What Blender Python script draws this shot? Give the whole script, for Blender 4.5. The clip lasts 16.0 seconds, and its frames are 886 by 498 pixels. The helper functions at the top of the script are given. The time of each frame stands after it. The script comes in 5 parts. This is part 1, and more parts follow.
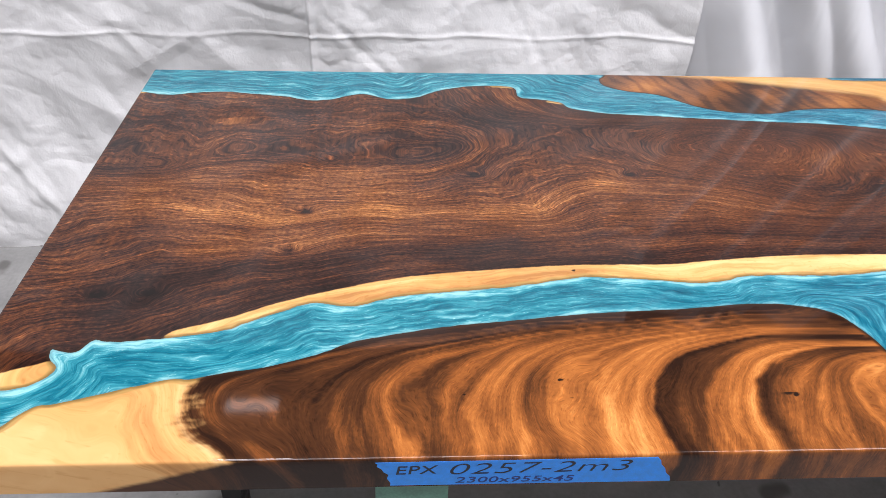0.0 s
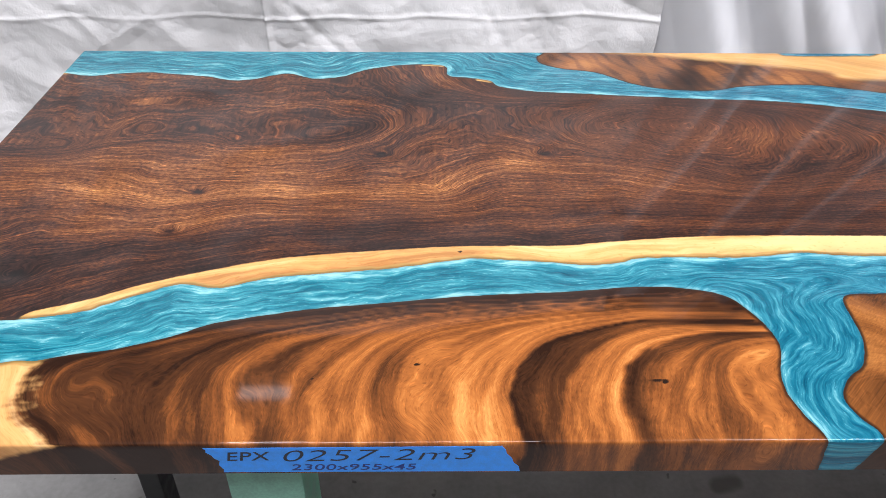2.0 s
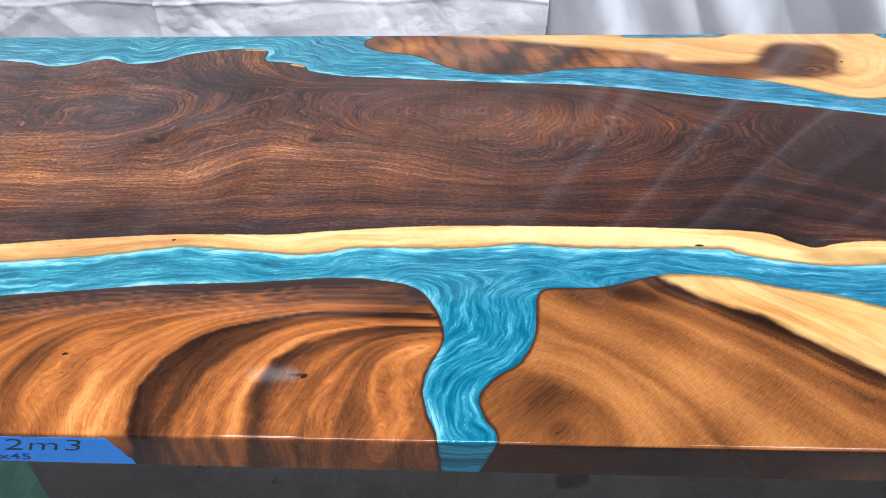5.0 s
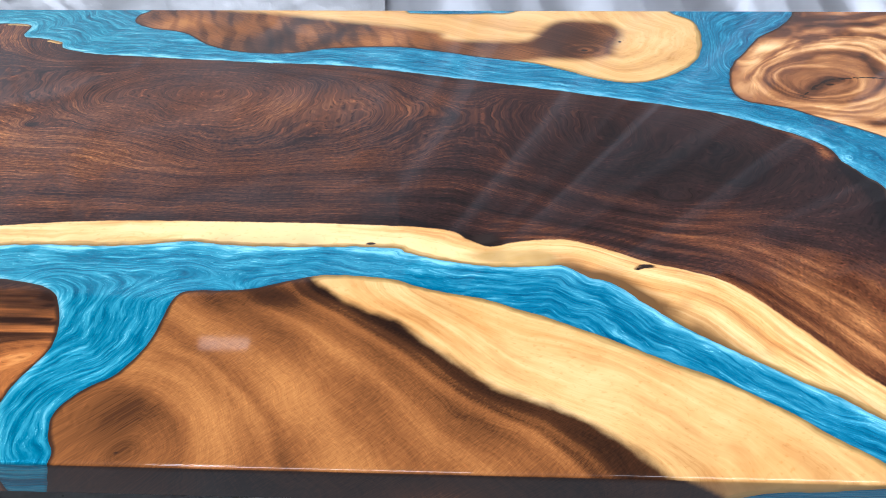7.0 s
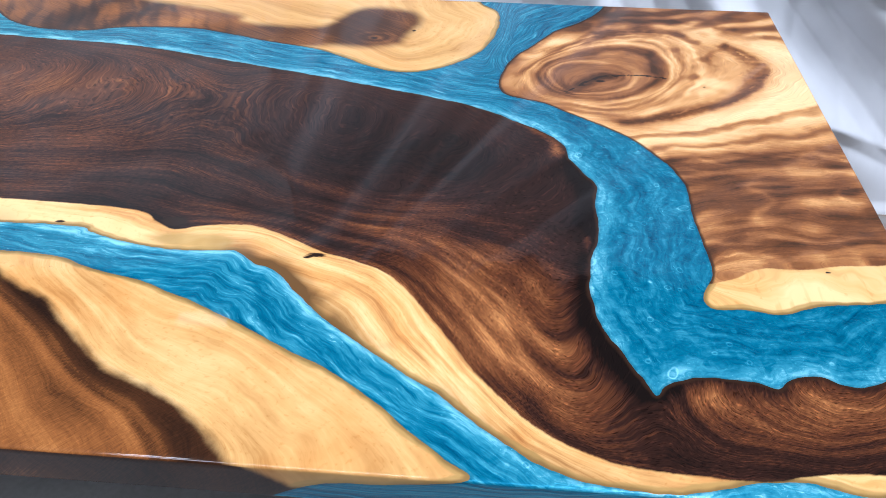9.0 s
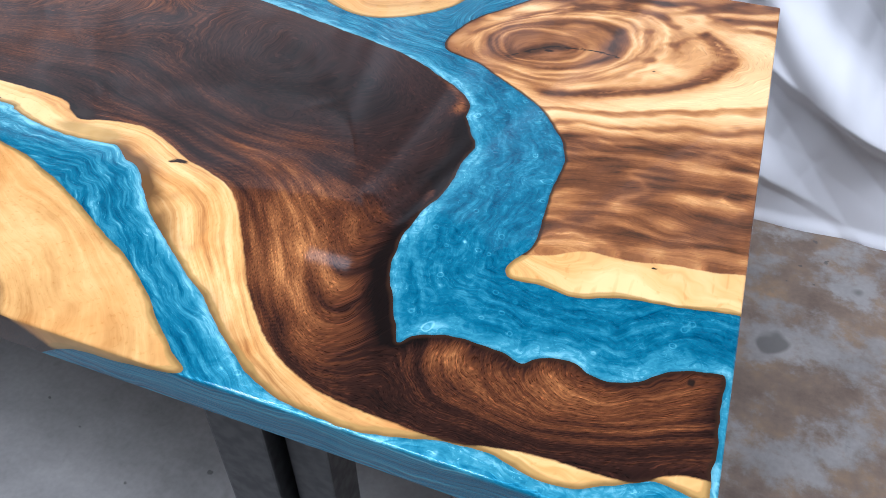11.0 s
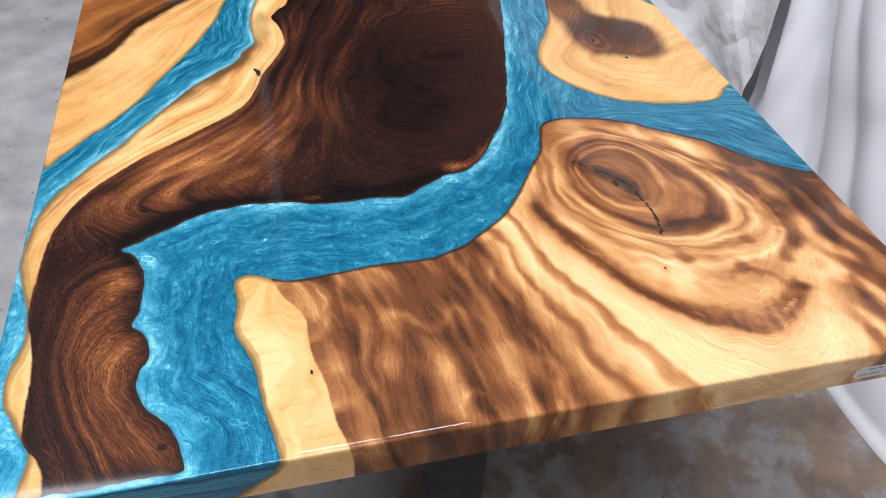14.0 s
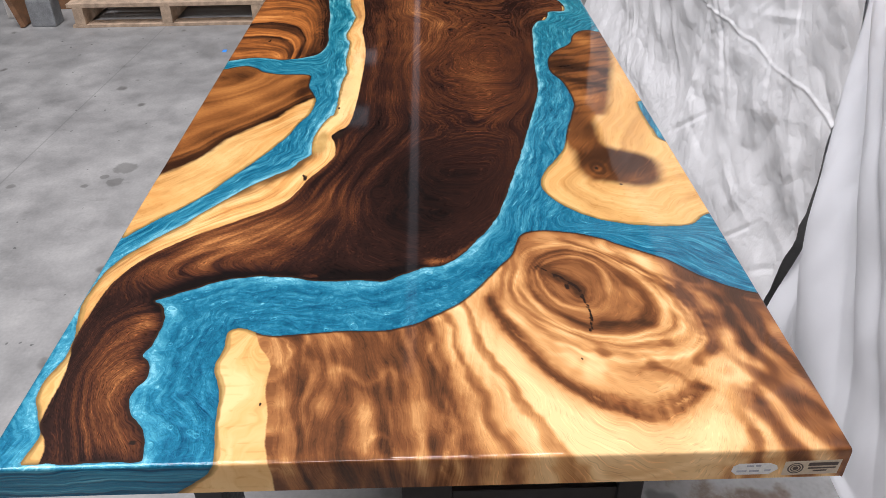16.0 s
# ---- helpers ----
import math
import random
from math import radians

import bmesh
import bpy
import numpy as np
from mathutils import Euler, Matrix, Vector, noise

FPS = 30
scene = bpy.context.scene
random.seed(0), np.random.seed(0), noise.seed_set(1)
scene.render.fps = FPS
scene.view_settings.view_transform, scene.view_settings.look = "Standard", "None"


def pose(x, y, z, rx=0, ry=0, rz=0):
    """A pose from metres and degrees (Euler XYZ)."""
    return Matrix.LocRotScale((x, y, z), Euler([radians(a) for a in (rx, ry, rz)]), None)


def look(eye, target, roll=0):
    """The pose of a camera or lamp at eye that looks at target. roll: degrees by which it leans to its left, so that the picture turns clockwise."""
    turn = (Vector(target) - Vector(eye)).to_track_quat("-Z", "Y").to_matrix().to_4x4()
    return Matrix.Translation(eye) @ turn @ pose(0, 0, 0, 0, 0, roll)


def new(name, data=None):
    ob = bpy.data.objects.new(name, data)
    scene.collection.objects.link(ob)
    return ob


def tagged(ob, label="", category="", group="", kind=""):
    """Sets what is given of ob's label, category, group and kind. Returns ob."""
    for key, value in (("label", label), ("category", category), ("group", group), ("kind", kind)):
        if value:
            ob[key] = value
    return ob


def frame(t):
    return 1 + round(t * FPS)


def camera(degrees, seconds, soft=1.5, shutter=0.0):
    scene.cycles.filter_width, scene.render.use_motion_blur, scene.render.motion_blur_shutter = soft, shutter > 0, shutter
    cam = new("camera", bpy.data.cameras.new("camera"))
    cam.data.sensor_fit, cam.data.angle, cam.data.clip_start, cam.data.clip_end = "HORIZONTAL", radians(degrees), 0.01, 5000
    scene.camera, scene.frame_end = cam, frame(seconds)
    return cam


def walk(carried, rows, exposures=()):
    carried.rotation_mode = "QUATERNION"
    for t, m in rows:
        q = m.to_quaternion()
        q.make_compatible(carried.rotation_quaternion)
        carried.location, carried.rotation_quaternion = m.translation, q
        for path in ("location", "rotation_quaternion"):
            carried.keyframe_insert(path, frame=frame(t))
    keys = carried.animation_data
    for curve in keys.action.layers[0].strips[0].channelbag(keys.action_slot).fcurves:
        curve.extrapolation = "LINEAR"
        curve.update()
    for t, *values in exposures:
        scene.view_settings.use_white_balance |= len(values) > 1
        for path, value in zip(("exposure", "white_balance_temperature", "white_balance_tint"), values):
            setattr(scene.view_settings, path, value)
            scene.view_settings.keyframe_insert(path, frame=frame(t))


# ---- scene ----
cam = camera(60.3, 16.0, 0.8)
PATH = [
    (0, (0.478, -0.492, 1.381), (0.596, 1.117, 0.2), 2.4),
    (0.5, (0.524, -0.487, 1.376), (0.609, 1.125, 0.195), 1.6),
    (1, (0.568, -0.484, 1.371), (0.633, 1.125, 0.184), 1.1),
    (1.5, (0.614, -0.48, 1.359), (0.66, 1.123, 0.163), 0.8),
    (2, (0.674, -0.475, 1.353), (0.709, 1.121, 0.149), 0.7),
    (2.5, (0.728, -0.461, 1.352), (0.741, 1.128, 0.137), 0.4),
    (3, (0.798, -0.455, 1.352), (0.781, 1.131, 0.134), 0.0),
    (3.2, (0.822, -0.457, 1.355), (0.801, 1.128, 0.135), 0.1),
    (5.3, (1.158, -0.442, 1.339), (1.059, 1.122, 0.097), -1.7),
    (5.5, (1.198, -0.431, 1.338), (1.1, 1.129, 0.09), -1.6),
    (6, (1.302, -0.398, 1.339), (1.21, 1.147, 0.073), -1.4),
    (6.5, (1.406, -0.377, 1.334), (1.321, 1.149, 0.044), -1.2),
    (7, (1.486, -0.369, 1.333), (1.414, 1.144, 0.027), -1.0),
    (7.5, (1.573, -0.376, 1.332), (1.505, 1.125, 0.012), -0.9),
    (8, (1.668, -0.37, 1.337), (1.595, 1.128, 0.013), -0.7),
    (8.5, (1.773, -0.361, 1.342), (1.685, 1.13, 0.011), -0.3),
    (9, (1.873, -0.348, 1.334), (1.755, 1.138, 0.001), 0.2),
    (9.5, (1.963, -0.346, 1.326), (1.798, 1.132, -0.012), 0.7),
    (10, (2.037, -0.358, 1.314), (1.797, 1.103, -0.03), 1.0),
    (10.2, (2.077, -0.36, 1.313), (1.787, 1.089, -0.034), 0.5),
    (12.3, (2.503, -0.101, 1.315), (1.552, 0.944, -0.1), 2.0),
    (12.5, (2.544, -0.063, 1.323), (1.517, 0.908, -0.092), 2.1),
    (13, (2.608, 0.075, 1.32), (1.407, 0.83, -0.09), 2.3),
    (13.5, (2.659, 0.209, 1.328), (1.339, 0.77, -0.065), 3.0),
    (14, (2.705, 0.288, 1.339), (1.289, 0.667, -0.021), 2.7),
    (14.5, (2.76, 0.372, 1.381), (1.263, 0.609, 0.077), 1.9),
    (15, (2.802, 0.461, 1.406), (1.243, 0.584, 0.159), 0.5),
    (15.5, (2.859, 0.503, 1.411), (1.235, 0.577, 0.247), -0.0),
    (16, (2.9, 0.5, 1.413), (1.236, 0.522, 0.302), -0.9),
]
WHITE = [(0, -0.13, 6250, 15), (3, -0.07, 6200, 14), (5.5, -0.08, 5650, 13), (8, -0.20, 5400, 11), (12, -0.28, 5620, 14), (14, -0.32, 6000, 15), (16, -0.29, 6250, 15)]
walk(cam, [(t, look(eye, target, roll)) for t, eye, target, roll in PATH], WHITE)

# ---- light and air ----
world = bpy.data.worlds.new("world")
scene.world = world
world.use_nodes = True
world.node_tree.nodes["Background"].inputs[0].default_value = (0.75, 0.85, 1.0, 1)
world.node_tree.nodes["Background"].inputs[1].default_value = 0.12


def area_lamp(name, place, target, size_x, size_y, watts, roll=0, colour=(1.0, 0.98, 0.96)):
    data = bpy.data.lights.new(name, "AREA")
    data.shape, data.size, data.size_y, data.energy, data.color = "RECTANGLE", size_x, size_y, watts, colour
    ob = new(name, data)
    ob.matrix_world = look(place, target, roll) if target else pose(*place)
    return ob


area_lamp("high_bay_light", (-0.94, 4.66, 5.8), (-0.94, 4.66, 0), 0.50, 0.16, 1.7)
for y in (1.22, 0.42):
    area_lamp("skylight_panel", (-0.61, y, 6.0), None, 0.55, 0.70, 62)
area_lamp("skylight_panel", (0.3, -1.9, 5.6), (0.3, -1.2, 0), 2.4, 2.0, 350)
area_lamp("skylight_panel", (3.8, -0.4, 5.8), (3.6, 0.0, 0), 2.0, 2.4, 330)

# ---- materials ----


class Net:
    """A small node builder for one material."""

    def __init__(self, name):
        self.mat = bpy.data.materials.new(name)
        self.mat.use_nodes = True
        self.tree = self.mat.node_tree
        self.bsdf = self.tree.nodes["Principled BSDF"]

    def node(self, kind, **values):
        n = self.tree.nodes.new(kind)
        for k, v in values.items():
            setattr(n, k, v)
        return n

    def put(self, socket, value):
        if isinstance(value, bpy.types.NodeSocket):
            self.tree.links.new(value, socket)
        elif isinstance(value, tuple) and len(value) == 3 and socket.type == "RGBA":
            socket.default_value = (*value, 1)
        else:
            socket.default_value = value

    def math(self, op, a, b=0.0, c=0.0, clamp=False):
        n = self.node("ShaderNodeMath", operation=op, use_clamp=clamp)
        for s, v in zip(n.inputs, (a, b, c)):
            self.put(s, v)
        return n.outputs[0]

    def attr(self, name):
        return self.node("ShaderNodeAttribute", attribute_name=name).outputs["Fac"]

    def vec(self, x, y, z=0.0):
        n = self.node("ShaderNodeCombineXYZ")
        for s, v in zip(n.inputs, (x, y, z)):
            self.put(s, v)
        return n.outputs[0]

    def coords(self):
        return self.node("ShaderNodeTexCoord").outputs["Object"]

    def noise(self, vector, scale=1.0, detail=3.0, rough=0.5, distort=0.0):
        n = self.node("ShaderNodeTexNoise")
        self.put(n.inputs["Vector"], vector)
        for k, v in (("Scale", scale), ("Detail", detail), ("Roughness", rough), ("Distortion", distort)):
            n.inputs[k].default_value = v
        return n.outputs["Fac"]

    def span(self, value, a, b, to0=0.0, to1=1.0, smooth=True):
        n = self.node("ShaderNodeMapRange", interpolation_type="SMOOTHSTEP" if smooth else "LINEAR")
        for s, v in zip(n.inputs, (value, a, b, to0, to1)):
            self.put(s, v)
        return n.outputs[0]

    def mix(self, fac, a, b, how="MIX"):
        n = self.node("ShaderNodeMix", data_type="RGBA", blend_type=how)
        self.put(n.inputs["Factor"], fac)
        self.put(n.inputs[6], a)
        self.put(n.inputs[7], b)
        return n.outputs[2]

    def ramp(self, fac, *stops):
        n = self.node("ShaderNodeValToRGB")
        el = n.color_ramp.elements
        while len(el) < len(stops):
            el.new(0.5)
        for e, (p, c) in zip(el, stops):
            e.position, e.color = p, (*c, 1)
        self.put(n.inputs[0], fac)
        return n.outputs[0]

    def finish(self, colour, rough=0.5, metal=0.0, coat=0.0, coat_rough=0.045, height=None, bump=0.002, strength=0.5):
        b = self.bsdf
        self.put(b.inputs["Base Color"], colour)
        self.put(b.inputs["Roughness"], rough)
        self.put(b.inputs["Metallic"], metal)
        self.put(b.inputs["Coat Weight"], coat)
        if coat:
            self.put(b.inputs["Specular IOR Level"], 0.05)
            self.put(b.inputs["Coat IOR"], 1.30)
        self.put(b.inputs["Coat Roughness"], coat_rough)
        if height is not None:
            n = self.node("ShaderNodeBump")
            n.inputs["Strength"].default_value, n.inputs["Distance"].default_value = strength, bump
            self.put(n.inputs["Height"], height)
            self.put(b.inputs["Normal"], n.outputs[0])
        return self.mat


def wood_material(name, stops, sap_stops, seed, broad=14.0, fine=70.0, pore=0.5, contrast=1.0, lines=0.75, hairs=0.62, feather=0.12, rim=(0.03, 0.014, 0.008), flecks=0.25, clouds=0.55, fray=0.75, sap_lines=1.0, cross=False):
    """Lacquered wood. ring runs across the growth rings, along with the fibre; sap is the pale outer wood, tone its own
    lighter or darker zones plus the shade painted on front edge faces.
    """
    n = Net(name)
    ring, along, sap, tone, edge = (n.attr(k) for k in ("ring", "along", "sap", "tone", "edge"))
    xyz = n.coords()
    warp = n.math("MULTIPLY", n.math("SUBTRACT", n.noise(xyz, 9.0, 3.0), 0.5), 0.028)
    ring_w = n.math("ADD", ring, warp)
    wide = n.noise(n.vec(n.math("MULTIPLY", ring_w, broad), n.math("MULTIPLY", along, 1.3), seed), 1.0, 2.0, 0.5)
    thin = n.noise(n.vec(n.math("MULTIPLY", ring_w, fine), n.math("MULTIPLY", along, 3.0), seed + 7), 1.0, 4.0, 0.68)
    hair = n.noise(n.vec(n.math("MULTIPLY", ring_w, fine * 5), n.math("MULTIPLY", along, 14.0), seed + 3), 1.0, 2.0, 0.6)
    soft = n.attr("soft")
    f = n.math("MULTIPLY_ADD", n.math("SUBTRACT", wide, 0.5), n.span(soft, 0.0, 1.0, 1.5 * contrast, 0.9 * contrast, False), 0.5)
    f = n.math("MULTIPLY_ADD", n.math("SUBTRACT", thin, 0.5), n.span(soft, 0.0, 1.0, lines, lines * 0.42, False), f)
    f = n.math("MULTIPLY_ADD", n.math("SUBTRACT", hair, 0.5), n.span(soft, 0.0, 1.0, hairs, hairs * 0.40, False), f)
    grit = n.noise(n.vec(n.math("MULTIPLY", ring_w, 150.0 if cross else 430.0), n.math("MULTIPLY", along, 420.0 if cross else 150.0), seed + 21), 1.0, 2.0, 0.6)
    f = n.math("MULTIPLY_ADD", n.math("SUBTRACT", grit, 0.5), n.math("MULTIPLY_ADD", soft, -0.4 * flecks, flecks), f)
    cloud = n.noise(n.vec(n.math("MULTIPLY", ring_w, 10.0), n.math("MULTIPLY", along, 11.0), seed + 17), 1.0, 3.0, 0.6)
    f = n.math("MULTIPLY_ADD", n.math("SUBTRACT", cloud, 0.5), clouds * contrast, f)
    f = n.math("ADD", f, tone, clamp=True)
    heart = n.ramp(f, *stops)
    # pores: short dark dashes along the fibre
    dash = n.noise(n.vec(n.math("MULTIPLY", ring_w, 1300.0), n.math("MULTIPLY", along, 110.0), seed), 1.0, 1.0, 0.5)
    heart = n.mix(n.math("MULTIPLY", n.span(dash, 0.56, 0.72), pore), heart, n.mix(1.0, heart, (0.35, 0.3, 0.28), "MULTIPLY"))
    shine = n.noise(n.vec(n.math("MULTIPLY", ring_w, 800.0), n.math("MULTIPLY", along, 85.0), seed + 11), 1.0, 1.0, 0.5)
    heart = n.mix(n.math("MULTIPLY", n.span(shine, 0.58, 0.75), pore), heart, n.mix(1.0, heart, (1.9, 1.75, 1.6), "MULTIPLY"))
    fuzz = n.math("MULTIPLY", n.math("SUBTRACT", n.noise(n.vec(n.math("MULTIPLY", ring_w, 60.0), n.math("MULTIPLY", along, 40.0), seed + 5), 1.0, 4.0, 0.7), 0.5), fray)
    sapf = n.span(n.math("ADD", sap, fuzz), 0.5 - feather, 0.5 + feather)
    pale_f = n.math("MULTIPLY_ADD", n.math("SUBTRACT", thin, 0.5), 1.3 * sap_lines, n.math("MULTIPLY_ADD", n.math("SUBTRACT", wide, 0.5), 1.5 * sap_lines, 0.57))
    pale_f = n.math("MULTIPLY_ADD", n.math("SUBTRACT", n.noise(n.vec(n.math("MULTIPLY", ring_w, 22.0), n.math("MULTIPLY", along, 7.0), seed + 9), 1.0, 4.0, 0.6), 0.5), 1.1, pale_f)
    pale_f = n.math("MULTIPLY_ADD", n.math("SUBTRACT", n.noise(n.vec(n.math("MULTIPLY", ring_w, 95.0), n.math("MULTIPLY", along, 5.0), seed + 2), 1.0, 4.0, 0.62, 0.4), 0.5), sap_lines, pale_f)
    pale = n.ramp(pale_f, *sap_stops)
    blush = n.noise(n.vec(n.math("MULTIPLY", ring_w, 9.0), n.math("MULTIPLY", along, 5.0), seed + 13), 1.0, 3.0, 0.55)
    pale = n.mix(n.span(blush, 0.46, 0.68, 0.0, 0.58), pale, n.mix(1.0, pale, (0.93, 0.72, 0.52), "MULTIPLY"))
    fleck = n.span(n.noise(n.vec(n.math("MULTIPLY", ring_w, 300.0), n.math("MULTIPLY", along, 120.0), seed), 1.0, 2.0), 0.56, 0.74, 0.0, 0.42)
    pale = n.mix(fleck, pale, n.mix(1.0, pale, (0.75, 0.6, 0.4), "MULTIPLY"))
    colour = n.mix(sapf, heart, pale)
    # bark line along the live edge
    line = n.math("MULTIPLY_ADD", n.noise(xyz, 60.0, 3.0), 0.004, n.math("SUBTRACT", edge, 0.002))
    amber = n.math("MULTIPLY_ADD", n.noise(xyz, 16.0, 3.0), 0.014, n.math("SUBTRACT", edge, 0.0090))
    colour = n.mix(n.math("MULTIPLY", n.span(amber, 0.0025, 0.0055, 0.8, 0.0), sapf), colour, (0.36, 0.225, 0.07))
    colour = n.mix(n.span(line, 0.0012, 0.0052, 0.92, 0.0), colour, n.mix(sapf, rim, (0.20, 0.12, 0.04)))
    colour = n.mix(n.math("MULTIPLY", n.math("MULTIPLY", n.attr("amber"), sapf), 0.85), colour, n.mix(n.span(cloud, 0.35, 0.65), (0.34, 0.20, 0.055), (0.50, 0.32, 0.11)))
    colour = n.mix(n.math("MULTIPLY", n.attr("stain"), n.span(cloud, 0.25, 0.6, 0.5, 1.0)), colour, (0.125, 0.062, 0.022))
    mark = n.attr("mark")
    colour = n.mix(n.span(n.math("MULTIPLY_ADD", n.math("SUBTRACT", hair, 0.5), 0.5, mark), 0.35, 0.7), colour, (0.018, 0.010, 0.007))
    return n.finish(colour, 0.45, 0.0, 1.0, 0.045)


def resin_material():
    n = Net("blue pearl resin")
    across, edge, calm = n.attr("ring"), n.attr("edge"), n.attr("tone")
    xyz = n.coords()
    swirl = n.node("ShaderNodeTexNoise")
    n.put(swirl.inputs["Vector"], xyz)
    swirl.inputs["Scale"].default_value, swirl.inputs["Detail"].default_value = 9.0, 3.0
    shift = n.node("ShaderNodeVectorMath", operation="SCALE")
    n.put(shift.inputs[0], swirl.outputs["Color"])
    shift.inputs["Scale"].default_value = 0.034
    add = n.node("ShaderNodeVectorMath", operation="ADD")
    n.put(add.inputs[0], xyz)
    n.put(add.inputs[1], shift.outputs[0])
    sep = n.node("ShaderNodeSeparateXYZ")
    n.put(sep.inputs[0], add.outputs[0])
    x, y, z = sep.outputs
    across = n.math("MULTIPLY_ADD", n.math("SUBTRACT", swirl.outputs["Fac"], 0.5), 0.045, across)
    streak = n.noise(n.vec(n.math("MULTIPLY", x, 16.0), n.math("MULTIPLY", y, 16.0), n.math("MULTIPLY", across, 125.0)), 1.0, 4.0, 0.62, 0.5)
    veins = n.noise(n.vec(n.math("MULTIPLY", x, 26.0), n.math("MULTIPLY", y, 26.0), n.math("MULTIPLY", across, 260.0)), 1.0, 3.0, 0.55, 0.6)
    f = n.math("MULTIPLY_ADD", n.math("SUBTRACT", streak, 0.5), 1.40, 0.46)
    f = n.math("MULTIPLY_ADD", n.math("SUBTRACT", veins, 0.5), 0.72, f)
    flake = n.noise(n.vec(n.math("MULTIPLY", x, 120.0), n.math("MULTIPLY", y, 120.0), n.math("MULTIPLY", across, 700.0)), 1.0, 3.0, 0.6, 1.0)
    f = n.math("ADD", f, n.span(flake, 0.60, 0.74, 0.0, 0.32))
    shore, still = n.attr("shore"), n.attr("still")
    # tone offset along the river, including shade painted on the front edge face
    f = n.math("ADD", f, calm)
    f = n.math("ADD", 0.44, n.math("MULTIPLY", n.math("SUBTRACT", f, 0.44), n.span(still, 0.0, 1.0, 1.0, 0.72)))
    rippled = n.noise(add.outputs[0], 105.0, 3.0, 0.58, 1.2)
    f = n.math("MULTIPLY_ADD", n.math("MULTIPLY", n.math("SUBTRACT", rippled, 0.5), n.math("MULTIPLY_ADD", still, 0.50, 0.12)), 1.0, f)
    f = n.math("MULTIPLY_ADD", n.math("SUBTRACT", n.noise(xyz, 20.0, 4.0, 0.55, 1.2), 0.5), n.math("MULTIPLY_ADD", still, 0.20, 0.15), f)
    cells = n.node("ShaderNodeTexVoronoi", feature="SMOOTH_F1")
    n.put(cells.inputs["Vector"], add.outputs[0])
    cells.inputs["Scale"].default_value = 42.0
    ringlet = n.math("MULTIPLY", n.span(cells.outputs["Distance"], 0.09, 0.13), n.span(cells.outputs["Distance"], 0.13, 0.19, 1.0, 0.0))
    f = n.math("MULTIPLY_ADD", n.math("MULTIPLY", ringlet, still), 0.22, f)
    reach = n.math("DIVIDE", shore, n.math("MULTIPLY_ADD", still, 0.9, 1.0))
    patch = n.math("MULTIPLY_ADD", n.noise(xyz, 17.0, 2.0), 0.030, n.math("SUBTRACT", reach, 0.015))
    bank = n.span(n.math("MULTIPLY_ADD", streak, 0.016, patch), 0.008, 0.024, n.span(still, 0.0, 1.0, 0.40, 0.34), 0.0)
    f = n.math("ADD", f, bank, clamp=True)
    layers = n.noise(n.vec(n.math("MULTIPLY", x, 3.0), n.math("MULTIPLY", y, 3.0), n.math("MULTIPLY", z, 150.0)), 1.0, 4.0, 0.65)
    side = n.attr("side")
    f = n.math("ADD", n.math("MULTIPLY", f, n.math("SUBTRACT", 1.0, side)), n.math("MULTIPLY", side, n.math("MULTIPLY_ADD", n.math("SUBTRACT", layers, 0.5), 2.2, 0.42)), clamp=True)
    shade = n.span(edge, 0.0, 0.004, 0.45, 0.0)
    teal = n.ramp(f, (0.05, (0.002, 0.062, 0.105)), (0.42, (0.008, 0.155, 0.225)), (0.68, (0.045, 0.30, 0.37)), (0.97, (0.32, 0.66, 0.70)))
    blue = n.ramp(f, (0.05, (0.002, 0.056, 0.120)), (0.42, (0.013, 0.150, 0.250)), (0.68, (0.052, 0.275, 0.385)), (0.97, (0.24, 0.58, 0.70)))
    place = n.node("ShaderNodeSeparateXYZ")
    n.put(place.inputs[0], xyz)
    colour = n.mix(n.span(place.outputs[0], 0.5, 1.7), teal, blue)
    colour = n.mix(shade, colour, (0.004, 0.05, 0.085))
    return n.finish(colour, 0.34, 0.2, 1.0, 0.04, f, 0.004, 0.35)


def plain(name, colour, rough=0.5, metal=0.0, scale=30.0, vary=0.25, bump=0.0):
    n = Net(name)
    xyz = n.coords()
    a, b = n.noise(xyz, scale, 4.0), n.noise(xyz, scale * 8, 2.0)
    f = n.math("MULTIPLY_ADD", b, 0.3, n.math("MULTIPLY", a, 0.7))
    lo, hi = tuple(c * (1 - vary) for c in colour), tuple(min(1.0, c * (1 + vary)) for c in colour)
    col = n.mix(n.span(f, 0.3, 0.7), lo, hi)
    return n.finish(col, n.span(a, 0.3, 0.7, max(0.05, rough - 0.1), min(1.0, rough + 0.1)), metal, height=f if bump else None, bump=bump or 0.001)


